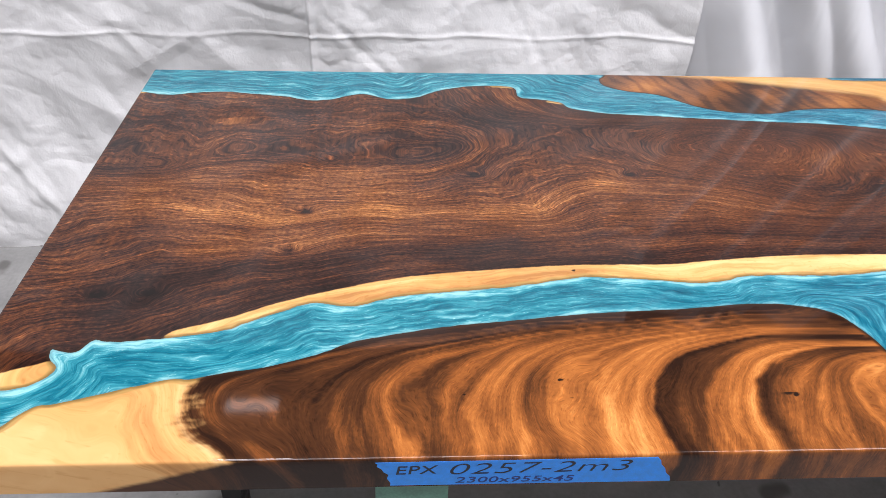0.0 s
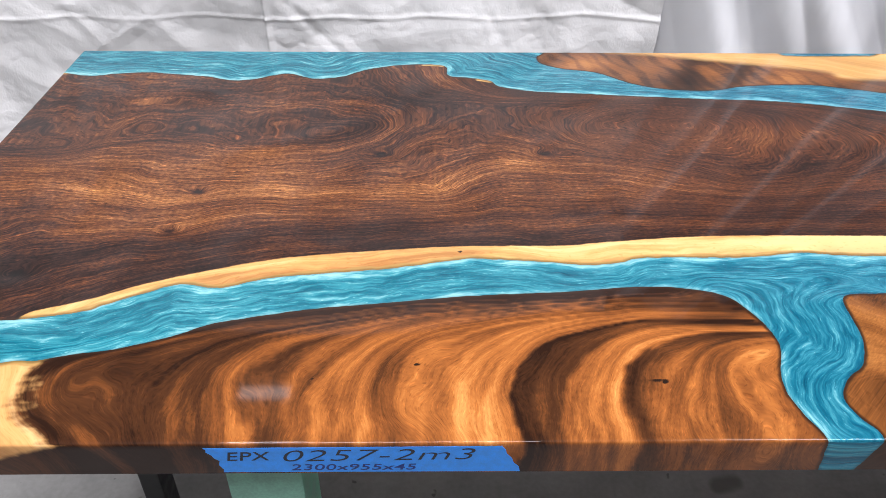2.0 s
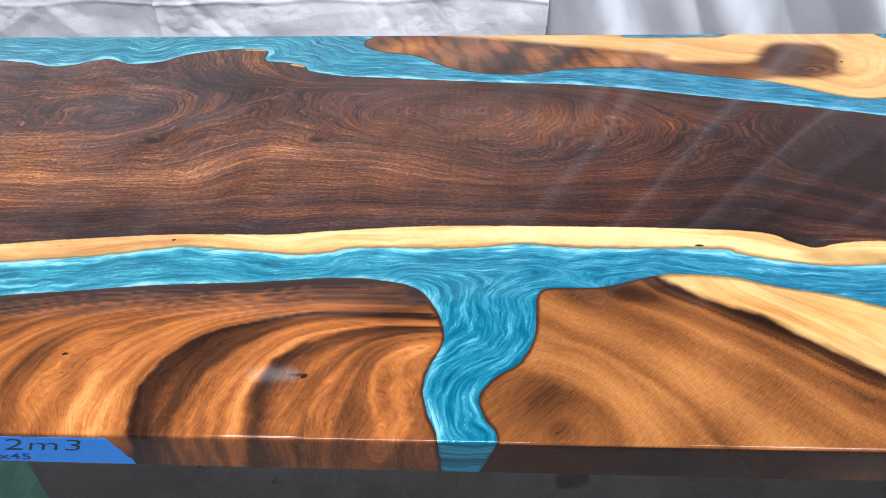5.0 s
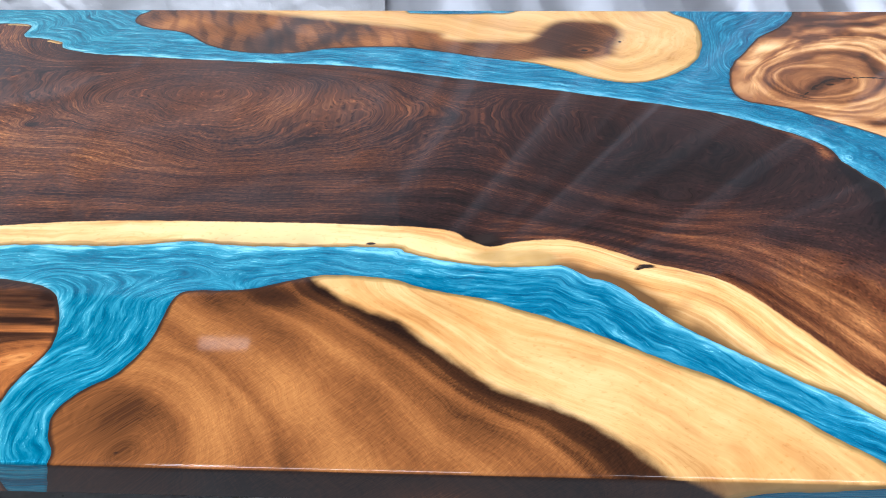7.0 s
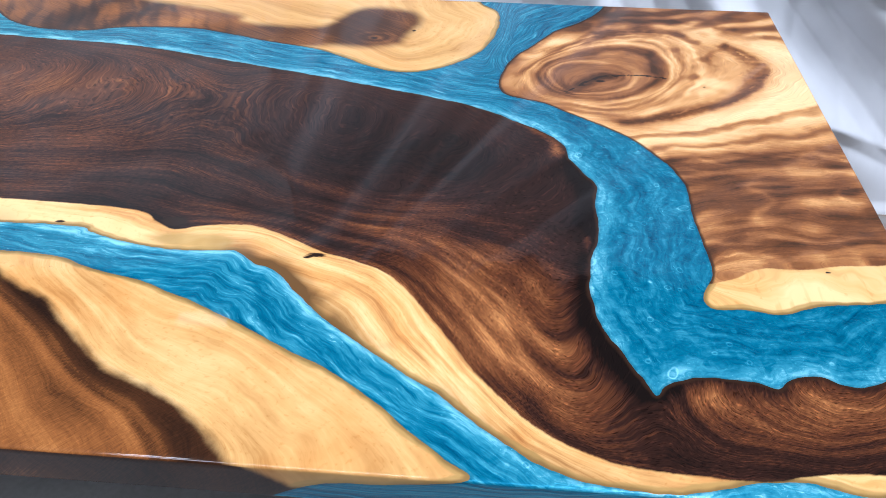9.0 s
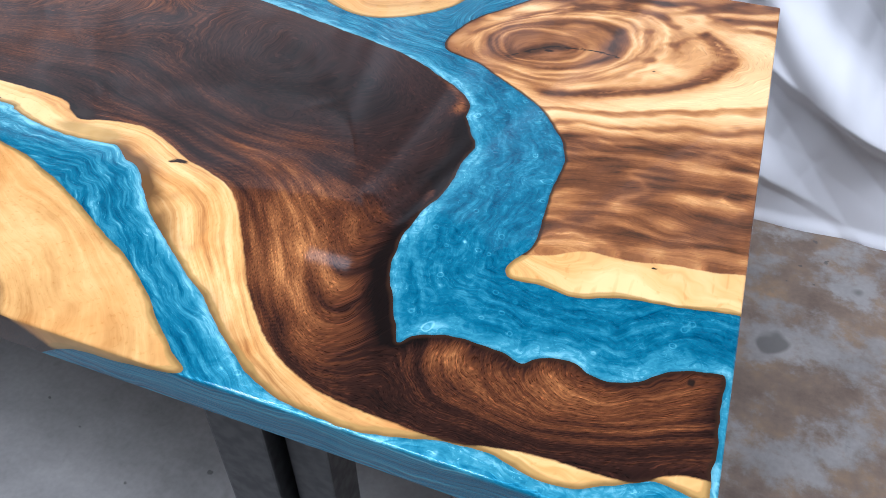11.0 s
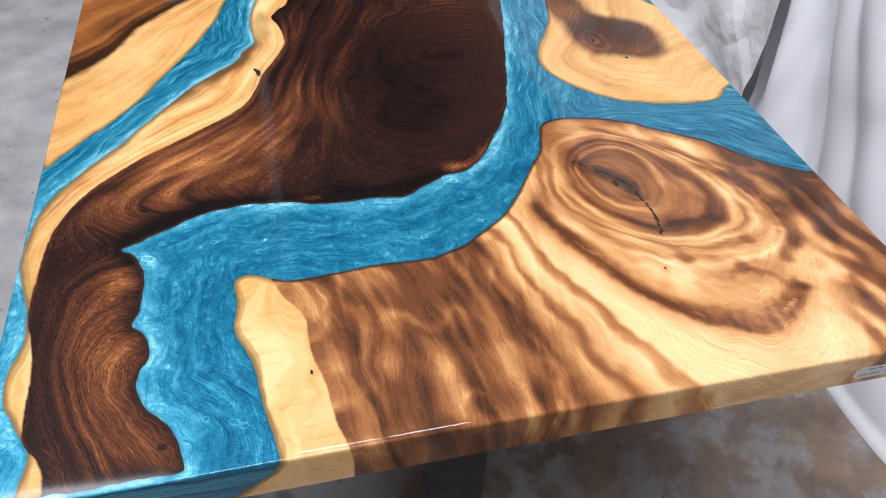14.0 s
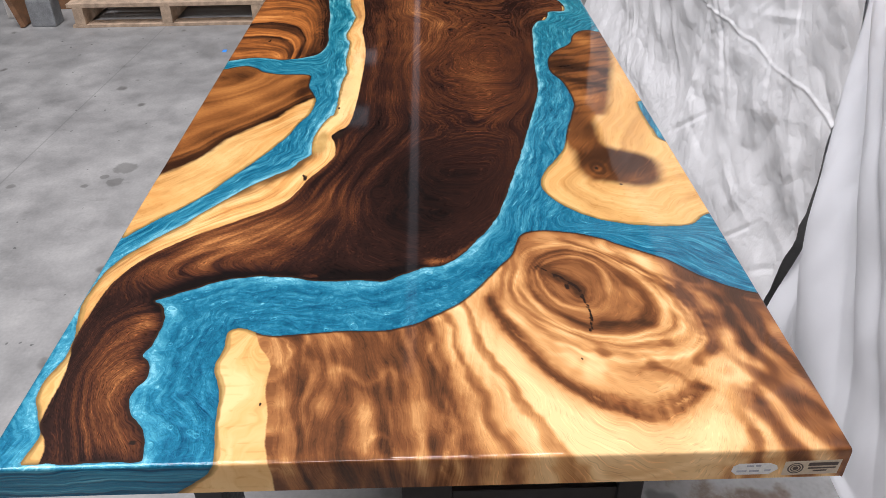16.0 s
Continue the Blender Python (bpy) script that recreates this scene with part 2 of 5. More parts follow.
def concrete_material():
    n = Net("stained concrete")
    xyz = n.coords()
    sep = n.node("ShaderNodeSeparateXYZ")
    n.put(sep.inputs[0], xyz)
    big, mid, small = n.noise(xyz, 0.7, 4.0, 0.6), n.noise(xyz, 5.0, 6.0, 0.65), n.noise(xyz, 90.0, 3.0)
    f = n.math("MULTIPLY_ADD", mid, 0.6, n.math("MULTIPLY_ADD", small, 0.15, n.math("MULTIPLY", big, 0.35)))
    grey = n.ramp(f, (0.36, (0.145, 0.145, 0.142)), (0.54, (0.24, 0.238, 0.233)), (0.72, (0.34, 0.336, 0.326)))
    # rusty spill near the end of the table
    dx, dy = n.math("SUBTRACT", sep.outputs[0], 2.55), n.math("SUBTRACT", sep.outputs[1], 1.0)
    r = n.math("SQRT", n.math("ADD", n.math("MULTIPLY", dx, dx), n.math("MULTIPLY", dy, dy)))
    r = n.math("MULTIPLY_ADD", n.math("SUBTRACT", n.noise(xyz, 3.5, 5.0, 0.6), 0.5), 0.9, r)
    spill = n.span(r, 0.72, 0.80, 1.0, 0.0)
    patch = n.span(n.noise(xyz, 6.5, 6.0, 0.68), 0.45, 0.60, 1.0, 0.20)
    rust = n.ramp(n.noise(xyz, 7.0, 6.0, 0.72), (0.3, (0.095, 0.066, 0.049)), (0.5, (0.155, 0.113, 0.084)), (0.7, (0.24, 0.16, 0.09)))
    col = n.mix(n.math("MULTIPLY", spill, patch), grey, rust)
    dark = n.span(n.noise(xyz, 6.5, 2.0, 0.4), 0.70, 0.76, 0.0, 0.75)
    col = n.mix(dark, col, (0.075, 0.07, 0.065))
    joint = n.span(n.math("ABSOLUTE", n.math("MULTIPLY_ADD", sep.outputs[0], 0.05, n.math("ADD", sep.outputs[1], 1.17))), 0.002, 0.005, 0.28, 0.0)
    col = n.mix(joint, col, (0.07, 0.07, 0.068))
    scuff = n.span(n.noise(n.vec(n.math("MULTIPLY", sep.outputs[0], 14.0), n.math("MULTIPLY", sep.outputs[1], 5.0)), 1.0, 5.0, 0.7), 0.60, 0.74, 0.0, 0.45)
    col = n.mix(scuff, col, (0.13, 0.128, 0.122))
    for px, py, size in ((0.147, -0.733, 0.052), (0.262, -0.736, 0.036), (0.215, -0.79, 0.02), (0.29, -0.845, 0.018), (0.28, -1.13, 0.02)):
        a, b = n.math("SUBTRACT", sep.outputs[0], px), n.math("SUBTRACT", sep.outputs[1], py)
        d = n.math("SQRT", n.math("ADD", n.math("MULTIPLY", a, a), n.math("MULTIPLY", b, b)))
        d = n.math("MULTIPLY_ADD", n.math("SUBTRACT", n.noise(xyz, 22.0, 4.0, 0.6), 0.5), size * 1.2, d)
        col = n.mix(n.span(d, size * 0.7, size, 0.5, 0.0), col, (0.075, 0.072, 0.066))
    speck = n.span(n.noise(xyz, 30.0, 2.0, 0.4), 0.72, 0.76, 0.0, 0.7)
    col = n.mix(speck, col, (0.05, 0.05, 0.048))
    return n.finish(col, n.span(mid, 0.3, 0.7, 0.42, 0.7), height=f, bump=0.002, strength=0.3)


def cloth_material(name, colour, scale, wrinkle):
    n = Net(name)
    xyz = n.coords()
    weave, soil = n.noise(xyz, scale, 2.0), n.noise(xyz, 2.5, 4.0)
    col = n.mix(n.span(soil, 0.3, 0.75), colour, tuple(c * 0.90 for c in colour))
    bent = n.node("ShaderNodeVectorMath", operation="MULTIPLY_ADD")
    warp = n.node("ShaderNodeTexNoise")
    n.put(warp.inputs["Vector"], xyz)
    warp.inputs["Scale"].default_value = 5.0
    n.put(bent.inputs[0], warp.outputs["Color"])
    bent.inputs[1].default_value = (0.09, 0.09, 0.09)
    n.put(bent.inputs[2], xyz)
    high = n.math("MULTIPLY", weave, 0.04)
    for k, size in ((5.0, 1.0), (12.0, 0.30), (30.0, 0.07)):
        ridge = n.math("ABSOLUTE", n.math("SUBTRACT", n.noise(bent.outputs[0], k, 1.0, 0.5), 0.5))
        high = n.math("MULTIPLY_ADD", n.math("MINIMUM", ridge, 0.12), size, high)
    return n.finish(col, 0.75, height=high, bump=wrinkle, strength=0.8)


DARK = wood_material("dark heartwood", ((0.0, (0.006, 0.0035, 0.003)), (0.30, (0.027, 0.0102, 0.0070)), (0.55, (0.096, 0.0312, 0.0122)), (0.78, (0.222, 0.082, 0.027)), (1.0, (0.48, 0.205, 0.066))),
                     ((0.15, (0.40, 0.18, 0.055)), (0.55, (0.68, 0.37, 0.125)), (0.9, (0.82, 0.53, 0.23))), 1.0, 24.0, 120.0, 1.0, 0.50, 0.74, 0.95, flecks=0.56, fray=0.35)
GOLD = wood_material("golden heartwood", ((0.0, (0.020, 0.008, 0.0045)), (0.28, (0.075, 0.027, 0.010)), (0.55, (0.215, 0.069, 0.0175)), (0.78, (0.40, 0.135, 0.031)), (1.0, (0.61, 0.255, 0.070))),
                     ((0.15, (0.42, 0.18, 0.055)), (0.55, (0.67, 0.355, 0.125)), (0.9, (0.80, 0.50, 0.22))), 2.0, 26.0, 90.0, 0.42, 0.44, 0.34, 0.36, 0.2, fray=0.5, sap_lines=0.45)
CALM = wood_material("calm golden heartwood", ((0.0, (0.012, 0.005, 0.003)), (0.30, (0.060, 0.021, 0.007)), (0.55, (0.215, 0.075, 0.019)), (0.78, (0.39, 0.155, 0.040)), (1.0, (0.63, 0.31, 0.09))),
                     ((0.15, (0.40, 0.19, 0.052)), (0.55, (0.63, 0.355, 0.122)), (0.9, (0.74, 0.48, 0.205))), 4.0, 22.0, 110.0, 0.22, 0.17, 0.15, 0.18, 0.3, flecks=0.34, clouds=0.8, fray=0.30, sap_lines=0.55, cross=True)
RINGED = wood_material("ringed heartwood", ((0.0, (0.050, 0.021, 0.010)), (0.24, (0.155, 0.056, 0.020)), (0.50, (0.315, 0.130, 0.044)), (0.74, (0.58, 0.295, 0.108)), (1.0, (0.82, 0.55, 0.27))),
                       ((0.15, (0.46, 0.23, 0.07)), (0.55, (0.68, 0.40, 0.145)), (0.9, (0.80, 0.54, 0.25))), 3.0, 24.0, 110.0, 0.30, 0.68, 0.52, 0.30, flecks=0.18, clouds=0.30, fray=0.35)
RESIN = resin_material()
CONCRETE = concrete_material()
PAPER = cloth_material("crumpled white sheet", (0.82, 0.82, 0.825), 160.0, 0.024)
FABRIC = cloth_material("white curtain fabric", (0.82, 0.83, 0.86), 500.0, 0.005)
STEEL = plain("black powder-coated steel", (0.018, 0.018, 0.02), 0.45, 0.0, 60.0, 0.3)
WALL = plain("grey hall wall", (0.19, 0.19, 0.192), 0.8, 0.0, 1.5, 0.2)
ROOF = plain("grey roof sheet", (0.10, 0.103, 0.106), 0.7, 0.0, 1.0, 0.2)
PINE = plain("weathered pine", (0.42, 0.31, 0.22), 0.8, 0.0, 25.0, 0.3, 0.002)
MINT = plain("pale green paint", (0.22, 0.50, 0.38), 0.4, 0.0, 40.0, 0.2)
TAPE = plain("blue masking tape", (0.04, 0.26, 0.80), 0.6, 0.0, 120.0, 0.12, 0.0004)
INK = plain("black marker ink", (0.012, 0.014, 0.03), 0.5)
NAVY = plain("blue marker ink", (0.012, 0.03, 0.16), 0.5)
FAINT = plain("faded pen ink", (0.36, 0.36, 0.38), 0.6)
LABEL = plain("white label paper", (0.66, 0.64, 0.60), 0.5, 0.0, 200.0, 0.10)
FOIL = plain("beige printed sticker", (0.52, 0.42, 0.30), 0.45, 0.0, 200.0, 0.1)
BROWN_INK = plain("dark brown print", (0.06, 0.04, 0.03), 0.5)
TIN = plain("dull grey metal", (0.30, 0.31, 0.32), 0.5, 0.4, 20.0, 0.25)
CARD = plain("brown board", (0.20, 0.10, 0.05), 0.7, 0.0, 20.0, 0.3)
STONE = plain("pale grey block", (0.48, 0.46, 0.43), 0.85, 0.0, 25.0, 0.25, 0.003)
YELLOW = plain("cream cardboard", (0.68, 0.62, 0.42), 0.7)


def part(name, bm, material, parent, label=""):
    me = bpy.data.meshes.new(name)
    bm.to_mesh(me)
    bm.free()
    me.materials.append(material)
    ob = new(name, me)
    ob.parent = parent
    return tagged(ob, label) if label else ob


def box(x0, x1, y0, y1, z0, z1, bevel=0.0, bm=None):
    bm = bm or bmesh.new()
    made = bmesh.ops.create_cube(bm, size=1.0)["verts"]
    for v in made:
        v.co = ((x0 + x1) / 2 + v.co.x * (x1 - x0), (y0 + y1) / 2 + v.co.y * (y1 - y0), (z0 + z1) / 2 + v.co.z * (z1 - z0))
    if bevel:
        edges = list({e for v in made for e in v.link_edges})
        bmesh.ops.bevel(bm, geom=edges, offset=bevel, segments=2, affect="EDGES", profile=0.7)
    return bm

# ---- hall ----


def structure(name, bm, material, label, category):
    return tagged(part(name, bm, material, None), label, category, "", "structure")


structure("floor", box(-24, 9, -9, 9, -0.2, 0.0), CONCRETE, "grey concrete floor with rusty stains and a saw-cut joint", "floor")
structure("wall_west", box(-24.2, -24, -9, 9, 0, 7), WALL, "plain grey hall wall", "wall")
structure("wall_east", box(9, 9.2, -9, 9, 0, 7), WALL, "plain grey hall wall", "wall")
structure("wall_north", box(-24, 9, 9, 9.2, 0, 7), WALL, "plain grey hall wall", "wall")
structure("wall_south", box(-24, 9, -9.2, -9, 0, 7), WALL, "plain grey hall wall", "wall")
structure("ceiling", box(-24.2, 9.2, -9.2, 9.2, 7, 7.2), ROOF, "grey sheet roof of the hall", "ceiling")

GLOW = Net("milky roof-light sheet")
GLOW.put(GLOW.bsdf.inputs["Emission Color"], (0.85, 0.92, 1.0))
GLOW.bsdf.inputs["Emission Strength"].default_value = 0.6
GLOW = GLOW.finish((0.7, 0.72, 0.75), 0.6)
structure("roof_light", box(-23, -4.5, 0.06, 0.22, 6.96, 6.998), GLOW, "narrow milky roof light strip in the hall roof", "roof light")
for x in (-17.0, -13.2):
    structure("roof_light", box(x, x + 0.9, -1.5, -0.9, 6.96, 6.998), GLOW, "small milky roof light panel in the hall roof", "roof light")

# ---- the river table ----
L, W, H, TH, R = 2.335, 0.955, 0.76, 0.045, 0.003


def curve(points, closed=False, steps=6):
    """A Catmull-Rom line through control points."""
    p = np.array(points, float)
    if closed:
        q = np.vstack([p[-1:], p, p[:2]])
    else:
        q = np.vstack([2 * p[0] - p[1], p, 2 * p[-1] - p[-2]])
    out = []
    for i in range(1, len(q) - 2):
        a, b, c, d = q[i - 1], q[i], q[i + 1], q[i + 2]
        for k in range(steps):
            t = k / steps
            out.append(0.5 * (2 * b + (c - a) * t + (2 * a - 5 * b + 4 * c - d) * t * t + (3 * b - a - 3 * c + d) * t ** 3))
    if not closed:
        out.append(p[-1])
    return np.array(out)


def distance(X, Y, line, closed=False):
    """Distance of the points X, Y to a line."""
    a = line
    b = np.roll(line, -1, axis=0) if closed else line[1:]
    a = a if closed else line[:-1]
    best = np.full(X.shape, 1e9)
    for (ax, ay), (bx, by) in zip(a, b):
        dx, dy = bx - ax, by - ay
        t = np.clip(((X - ax) * dx + (Y - ay) * dy) / (dx * dx + dy * dy + 1e-12), 0, 1)
        best = np.minimum(best, (X - ax - t * dx) ** 2 + (Y - ay - t * dy) ** 2)
    return np.sqrt(best)


def inside(X, Y, line):
    hit = np.zeros(X.shape, bool)
    for (ax, ay), (bx, by) in zip(line, np.roll(line, -1, axis=0)):
        cross = (ay > Y) != (by > Y)
        hit ^= cross & (X < (bx - ax) * (Y - ay) / (by - ay + 1e-15) + ax)
    return hit


def signed(X, Y, line):
    d = distance(X, Y, line, True)
    return np.where(inside(X, Y, line), d, -d)


def bump(X, Y, x, y, sx, sy):
    return np.exp(-((X - x) / sx) ** 2 - ((Y - y) / sy) ** 2)


def step(v, a, b):
    t = np.clip((v - a) / (b - a), 0, 1)
    return t * t * (3 - 2 * t)


def ripple(X, Y, f, seed):
    """Smooth wavering built from a few sines."""
    r = np.random.RandomState(seed)
    out = np.zeros(X.shape)
    for k in range(6):
        a, b, c = r.uniform(-f, f), r.uniform(-f, f), r.uniform(0, 6.28)
        out += np.sin(a * X + b * Y + c)
    return out / 6


def waver(X, Y, f, seed):
    """Gradient noise of f cells a metre, about -1 to 1."""
    r = np.random.RandomState(seed)
    a, b = X * f + r.uniform(40, 60), Y * f + r.uniform(40, 60)
    i, j = np.floor(a).astype(int), np.floor(b).astype(int)
    u, v = a - i, b - j
    turn = r.uniform(0, 2 * math.pi, (64, 64))

    def corner(di, dj):
        t = turn[(i + di) % 64, (j + dj) % 64]
        return np.cos(t) * (u - di) + np.sin(t) * (v - dj)

    su, sv = u * u * u * (u * (6 * u - 15) + 10), v * v * v * (v * (6 * v - 15) + 10)
    top = corner(0, 0) * (1 - su) + corner(1, 0) * su
    low = corner(0, 1) * (1 - su) + corner(1, 1) * su
    return 1.5 * (top * (1 - sv) + low * sv)


def growth(guides, x0, x1, y0, y1, h, rounds=900):
    """Growth rings: a smooth field that takes the given value along each guide line."""
    nx, ny = int((x1 - x0) / h) + 1, int((y1 - y0) / h) + 1
    A, B = np.meshgrid(x0 + h * np.arange(nx), y0 + h * np.arange(ny), indexing="ij")
    held, top, low = np.zeros((nx, ny), bool), np.zeros((nx, ny)), np.zeros((nx, ny))
    v = np.zeros((nx, ny))
    for value, line in guides:
        c = curve(line, steps=8) if len(line) > 2 else np.array(line, float)
        w = 1 / (distance(A, B, c) + 0.3 * h) ** 2 if len(c) > 1 else 1 / (np.hypot(A - c[0][0], B - c[0][1]) + 0.3 * h) ** 2
        top, low = top + value * w, low + w
        for (ax, ay), (bx, by) in zip(c, c[1:] if len(c) > 1 else c):
            for t in np.linspace(0, 1, max(2, int(math.hypot(bx - ax, by - ay) / h * 2))):
                i, j = int(round((ax + t * (bx - ax) - x0) / h)), int(round((ay + t * (by - ay) - y0) / h))
                if 0 <= i < nx and 0 <= j < ny:
                    held[i, j], v[i, j] = True, value
    keep, v = v.copy(), np.where(held, v, top / low)
    for k in range(rounds + 4):
        p = np.pad(v, 1, mode="edge")
        mean = (p[:-2, 1:-1] + p[2:, 1:-1] + p[1:-1, :-2] + p[1:-1, 2:]) / 4
        v = np.where(held, keep, mean) if k < rounds else mean
    a, b = np.clip((GX - x0) / h, 0, nx - 1.001), np.clip((GY - y0) / h, 0, ny - 1.001)
    i, j = a.astype(int), b.astype(int)
    a, b = a - i, b - j
    return (v[i, j] * (1 - a) + v[i + 1, j] * a) * (1 - b) + (v[i, j + 1] * (1 - a) + v[i + 1, j + 1] * a) * b


def profile(v, *knots):
    """Tone across the rings, as (ring, tone) pairs."""
    return np.interp(v, [k[0] for k in knots], [k[1] for k in knots])


# banks of the great slab
BANK_A = [(-0.08, 0.080), (0.052, 0.098), (0.084, 0.108), (0.098, 0.126), (0.097, 0.136), (0.088, 0.146), (0.081, 0.164), (0.095, 0.159), (0.111, 0.156), (0.125, 0.175), (0.148, 0.173),
          (0.217, 0.180), (0.274, 0.192), (0.298, 0.206), (0.363, 0.237), (0.383, 0.240), (0.408, 0.233), (0.433, 0.236), (0.475, 0.252), (0.547, 0.261), (0.636, 0.272), (0.714, 0.289),
          (0.745, 0.291), (0.812, 0.285), (0.863, 0.278), (0.910, 0.281), (0.953, 0.292), (1.084, 0.294)]
BANK_B = [(1.157, 0.302), (1.222, 0.295), (1.386, 0.296), (1.413, 0.288), (1.452, 0.276), (1.491, 0.268), (1.529, 0.266), (1.567, 0.269), (1.592, 0.269), (1.615, 0.251), (1.639, 0.243),
          (1.670, 0.213), (1.703, 0.180), (1.762, 0.137), (1.829, 0.092), (1.876, 0.056), (1.917, 0.027), (1.952, 0.013), (1.990, 0.005), (2.04, 0.003), (2.085, 0.012), (2.117, 0.020),
          (2.159, 0.022), (2.201, 0.014), (2.228, 0.018), (2.247, 0.027), (2.285, 0.045), (2.303, 0.044), (2.328, 0.040)]
BANK_C = [(2.328, 0.174), (2.293, 0.167), (2.271, 0.153), (2.255, 0.139), (2.234, 0.131), (2.214, 0.132), (2.193, 0.140), (2.167, 0.135), (2.152, 0.122), (2.130, 0.128), (2.087, 0.130),
          (2.061, 0.124), (2.046, 0.116), (2.037, 0.105), (2.029, 0.120), (2.010, 0.153), (1.992, 0.190), (1.984, 0.241), (1.989, 0.291), (2.000, 0.335), (1.999, 0.391), (2.002, 0.428),
          (1.973, 0.477), (1.967, 0.509), (1.945, 0.537), (1.900, 0.565), (1.853, 0.595), (1.785, 0.618), (1.707, 0.640)]
BANK_D = [(1.625, 0.662), (1.541, 0.682), (1.364, 0.724), (1.272, 0.741), (1.142, 0.750), (1.045, 0.759), (0.944, 0.769), (0.850, 0.780), (0.801, 0.798), (0.784, 0.821), (0.742, 0.835),
          (0.709, 0.844), (0.700, 0.888), (0.628, 0.891), (0.561, 0.871), (0.517, 0.840), (0.464, 0.829), (0.410, 0.850), (0.358, 0.827), (0.317, 0.821), (0.274, 0.835), (0.231, 0.843),
          (0.156, 0.854), (0.095, 0.848), (0.045, 0.839), (-0.08, 0.875)]
NEAR_SLAB = [(0.02, -0.08), (0.05, 0.02), (0.072, 0.048), (0.096, 0.074), (0.118, 0.079), (0.171, 0.096), (0.227, 0.112), (0.251, 0.112), (0.286, 0.122), (0.329, 0.130), (0.390, 0.152),
             (0.422, 0.168), (0.461, 0.179), (0.543, 0.196), (0.627, 0.206), (0.729, 0.219), (0.832, 0.225), (0.909, 0.233), (0.943, 0.234), (0.976, 0.232), (1.015, 0.224), (1.038, 0.207),
             (1.056, 0.174), (1.063, 0.148), (1.061, 0.122), (1.049, 0.090), (1.046, 0.059), (1.051, 0.034), (1.063, 0.001), (1.067, -0.08)]
MID_SLAB = [(1.085, -0.08), (1.118, -0.001), (1.106, 0.030), (1.102, 0.058), (1.119, 0.082), (1.144, 0.103), (1.160, 0.140), (1.165, 0.180), (1.168, 0.210), (1.183, 0.220), (1.220, 0.221),
            (1.251, 0.225), (1.309, 0.245), (1.340, 0.248), (1.372, 0.246), (1.404, 0.242), (1.436, 0.229), (1.503, 0.213), (1.539, 0.199), (1.612, 0.167), (1.689, 0.127), (1.726, 0.110),
            (1.779, 0.074), (1.813, 0.046), (1.846, 0.020), (1.868, 0.002), (1.80, -0.012), (1.73, -0.022), (1.64, -0.08)]
FAR_SLAB = [(0.90, 1.04), (0.897, 0.955), (0.882, 0.930), (0.887, 0.899), (0.926, 0.874), (0.987, 0.857), (1.043, 0.810), (1.100, 0.788), (1.178, 0.782), (1.252, 0.801), (1.357, 0.807), (1.433, 0.791),
            (1.507, 0.770), (1.579, 0.753), (1.631, 0.729), (1.672, 0.705), (1.725, 0.689), (1.780, 0.706), (1.830, 0.748), (1.858, 0.800), (1.870, 0.863), (1.866, 0.915), (1.835, 0.951),
            (1.82, 1.04), (1.59, 1.04), (1.563, 0.954), (1.508, 0.942), (1.447, 0.940), (1.386, 0.942), (1.364, 0.954), (1.34, 1.04)]
END_SLAB = [(2.06, 1.04), (2.050, 0.951), (2.013, 0.893), (1.965, 0.850), (1.930, 0.800), (1.893, 0.745), (1.877, 0.690), (1.877, 0.655), (1.890, 0.634), (1.939, 0.618), (1.973, 0.595), (2.023, 0.561),
            (2.058, 0.533), (2.087, 0.493), (2.102, 0.470), (2.114, 0.430), (2.113, 0.375), (2.118, 0.315), (2.119, 0.280), (2.107, 0.250), (2.102, 0.232), (2.112, 0.222), (2.140, 0.224),
            (2.180, 0.220), (2.222, 0.235), (2.279, 0.243), (2.335, 0.253), (2.42, 0.25), (2.42, 1.04)]
SAP_LINE = [(-0.1, 0.112), (0.02, 0.120), (0.06, 0.132), (0.085, 0.141), (0.11, 0.148), (0.18, 0.178), (0.214, 0.192), (0.270, 0.212), (0.334, 0.243), (0.403, 0.268), (0.475, 0.289), (0.549, 0.301), (0.703, 0.316), (0.844, 0.318), (0.902, 0.325),
            (1.027, 0.338), (1.166, 0.340), (1.328, 0.338), (1.450, 0.331), (1.484, 0.311), (1.510, 0.300), (1.543, 0.310), (1.596, 0.314), (1.633, 0.302), (1.687, 0.276), (1.728, 0.263),
            (1.771, 0.242), (1.810, 0.196), (1.844, 0.150), (1.875, 0.109), (1.916, 0.067), (1.954, 0.043), (2.000, 0.027), (2.060, 0.022), (2.12, 0.021), (2.165, 0.031), (2.20, 0.035), (2.25, 0.036), (2.275, 0.040), (2.295, 0.054), (2.335, 0.062), (2.5, 0.065)]
SPLIT_LINE = [(1.22, 0.33), (1.313, 0.240), (1.358, 0.206), (1.409, 0.178), (1.458, 0.140), (1.497, 0.105), (1.524, 0.092), (1.560, 0.076), (1.594, 0.058), (1.631, 0.032), (1.660, 0.004), (1.74, -0.06)]
HEART_SPOT = [(0.80, 1.05), (1.0, 0.965), (1.12, 0.941), (1.288, 0.901), (1.42, 0.868), (1.441, 0.838), (1.51, 0.831), (1.575, 0.834), (1.603, 0.875), (1.63, 0.908), (1.68, 0.914), (1.725, 0.898), (1.738, 0.859),
              (1.721, 0.812), (1.708, 0.778), (1.66, 0.764), (1.598, 0.766), (1.535, 0.752), (1.40, 0.75), (1.1, 0.70), (0.80, 0.80)]

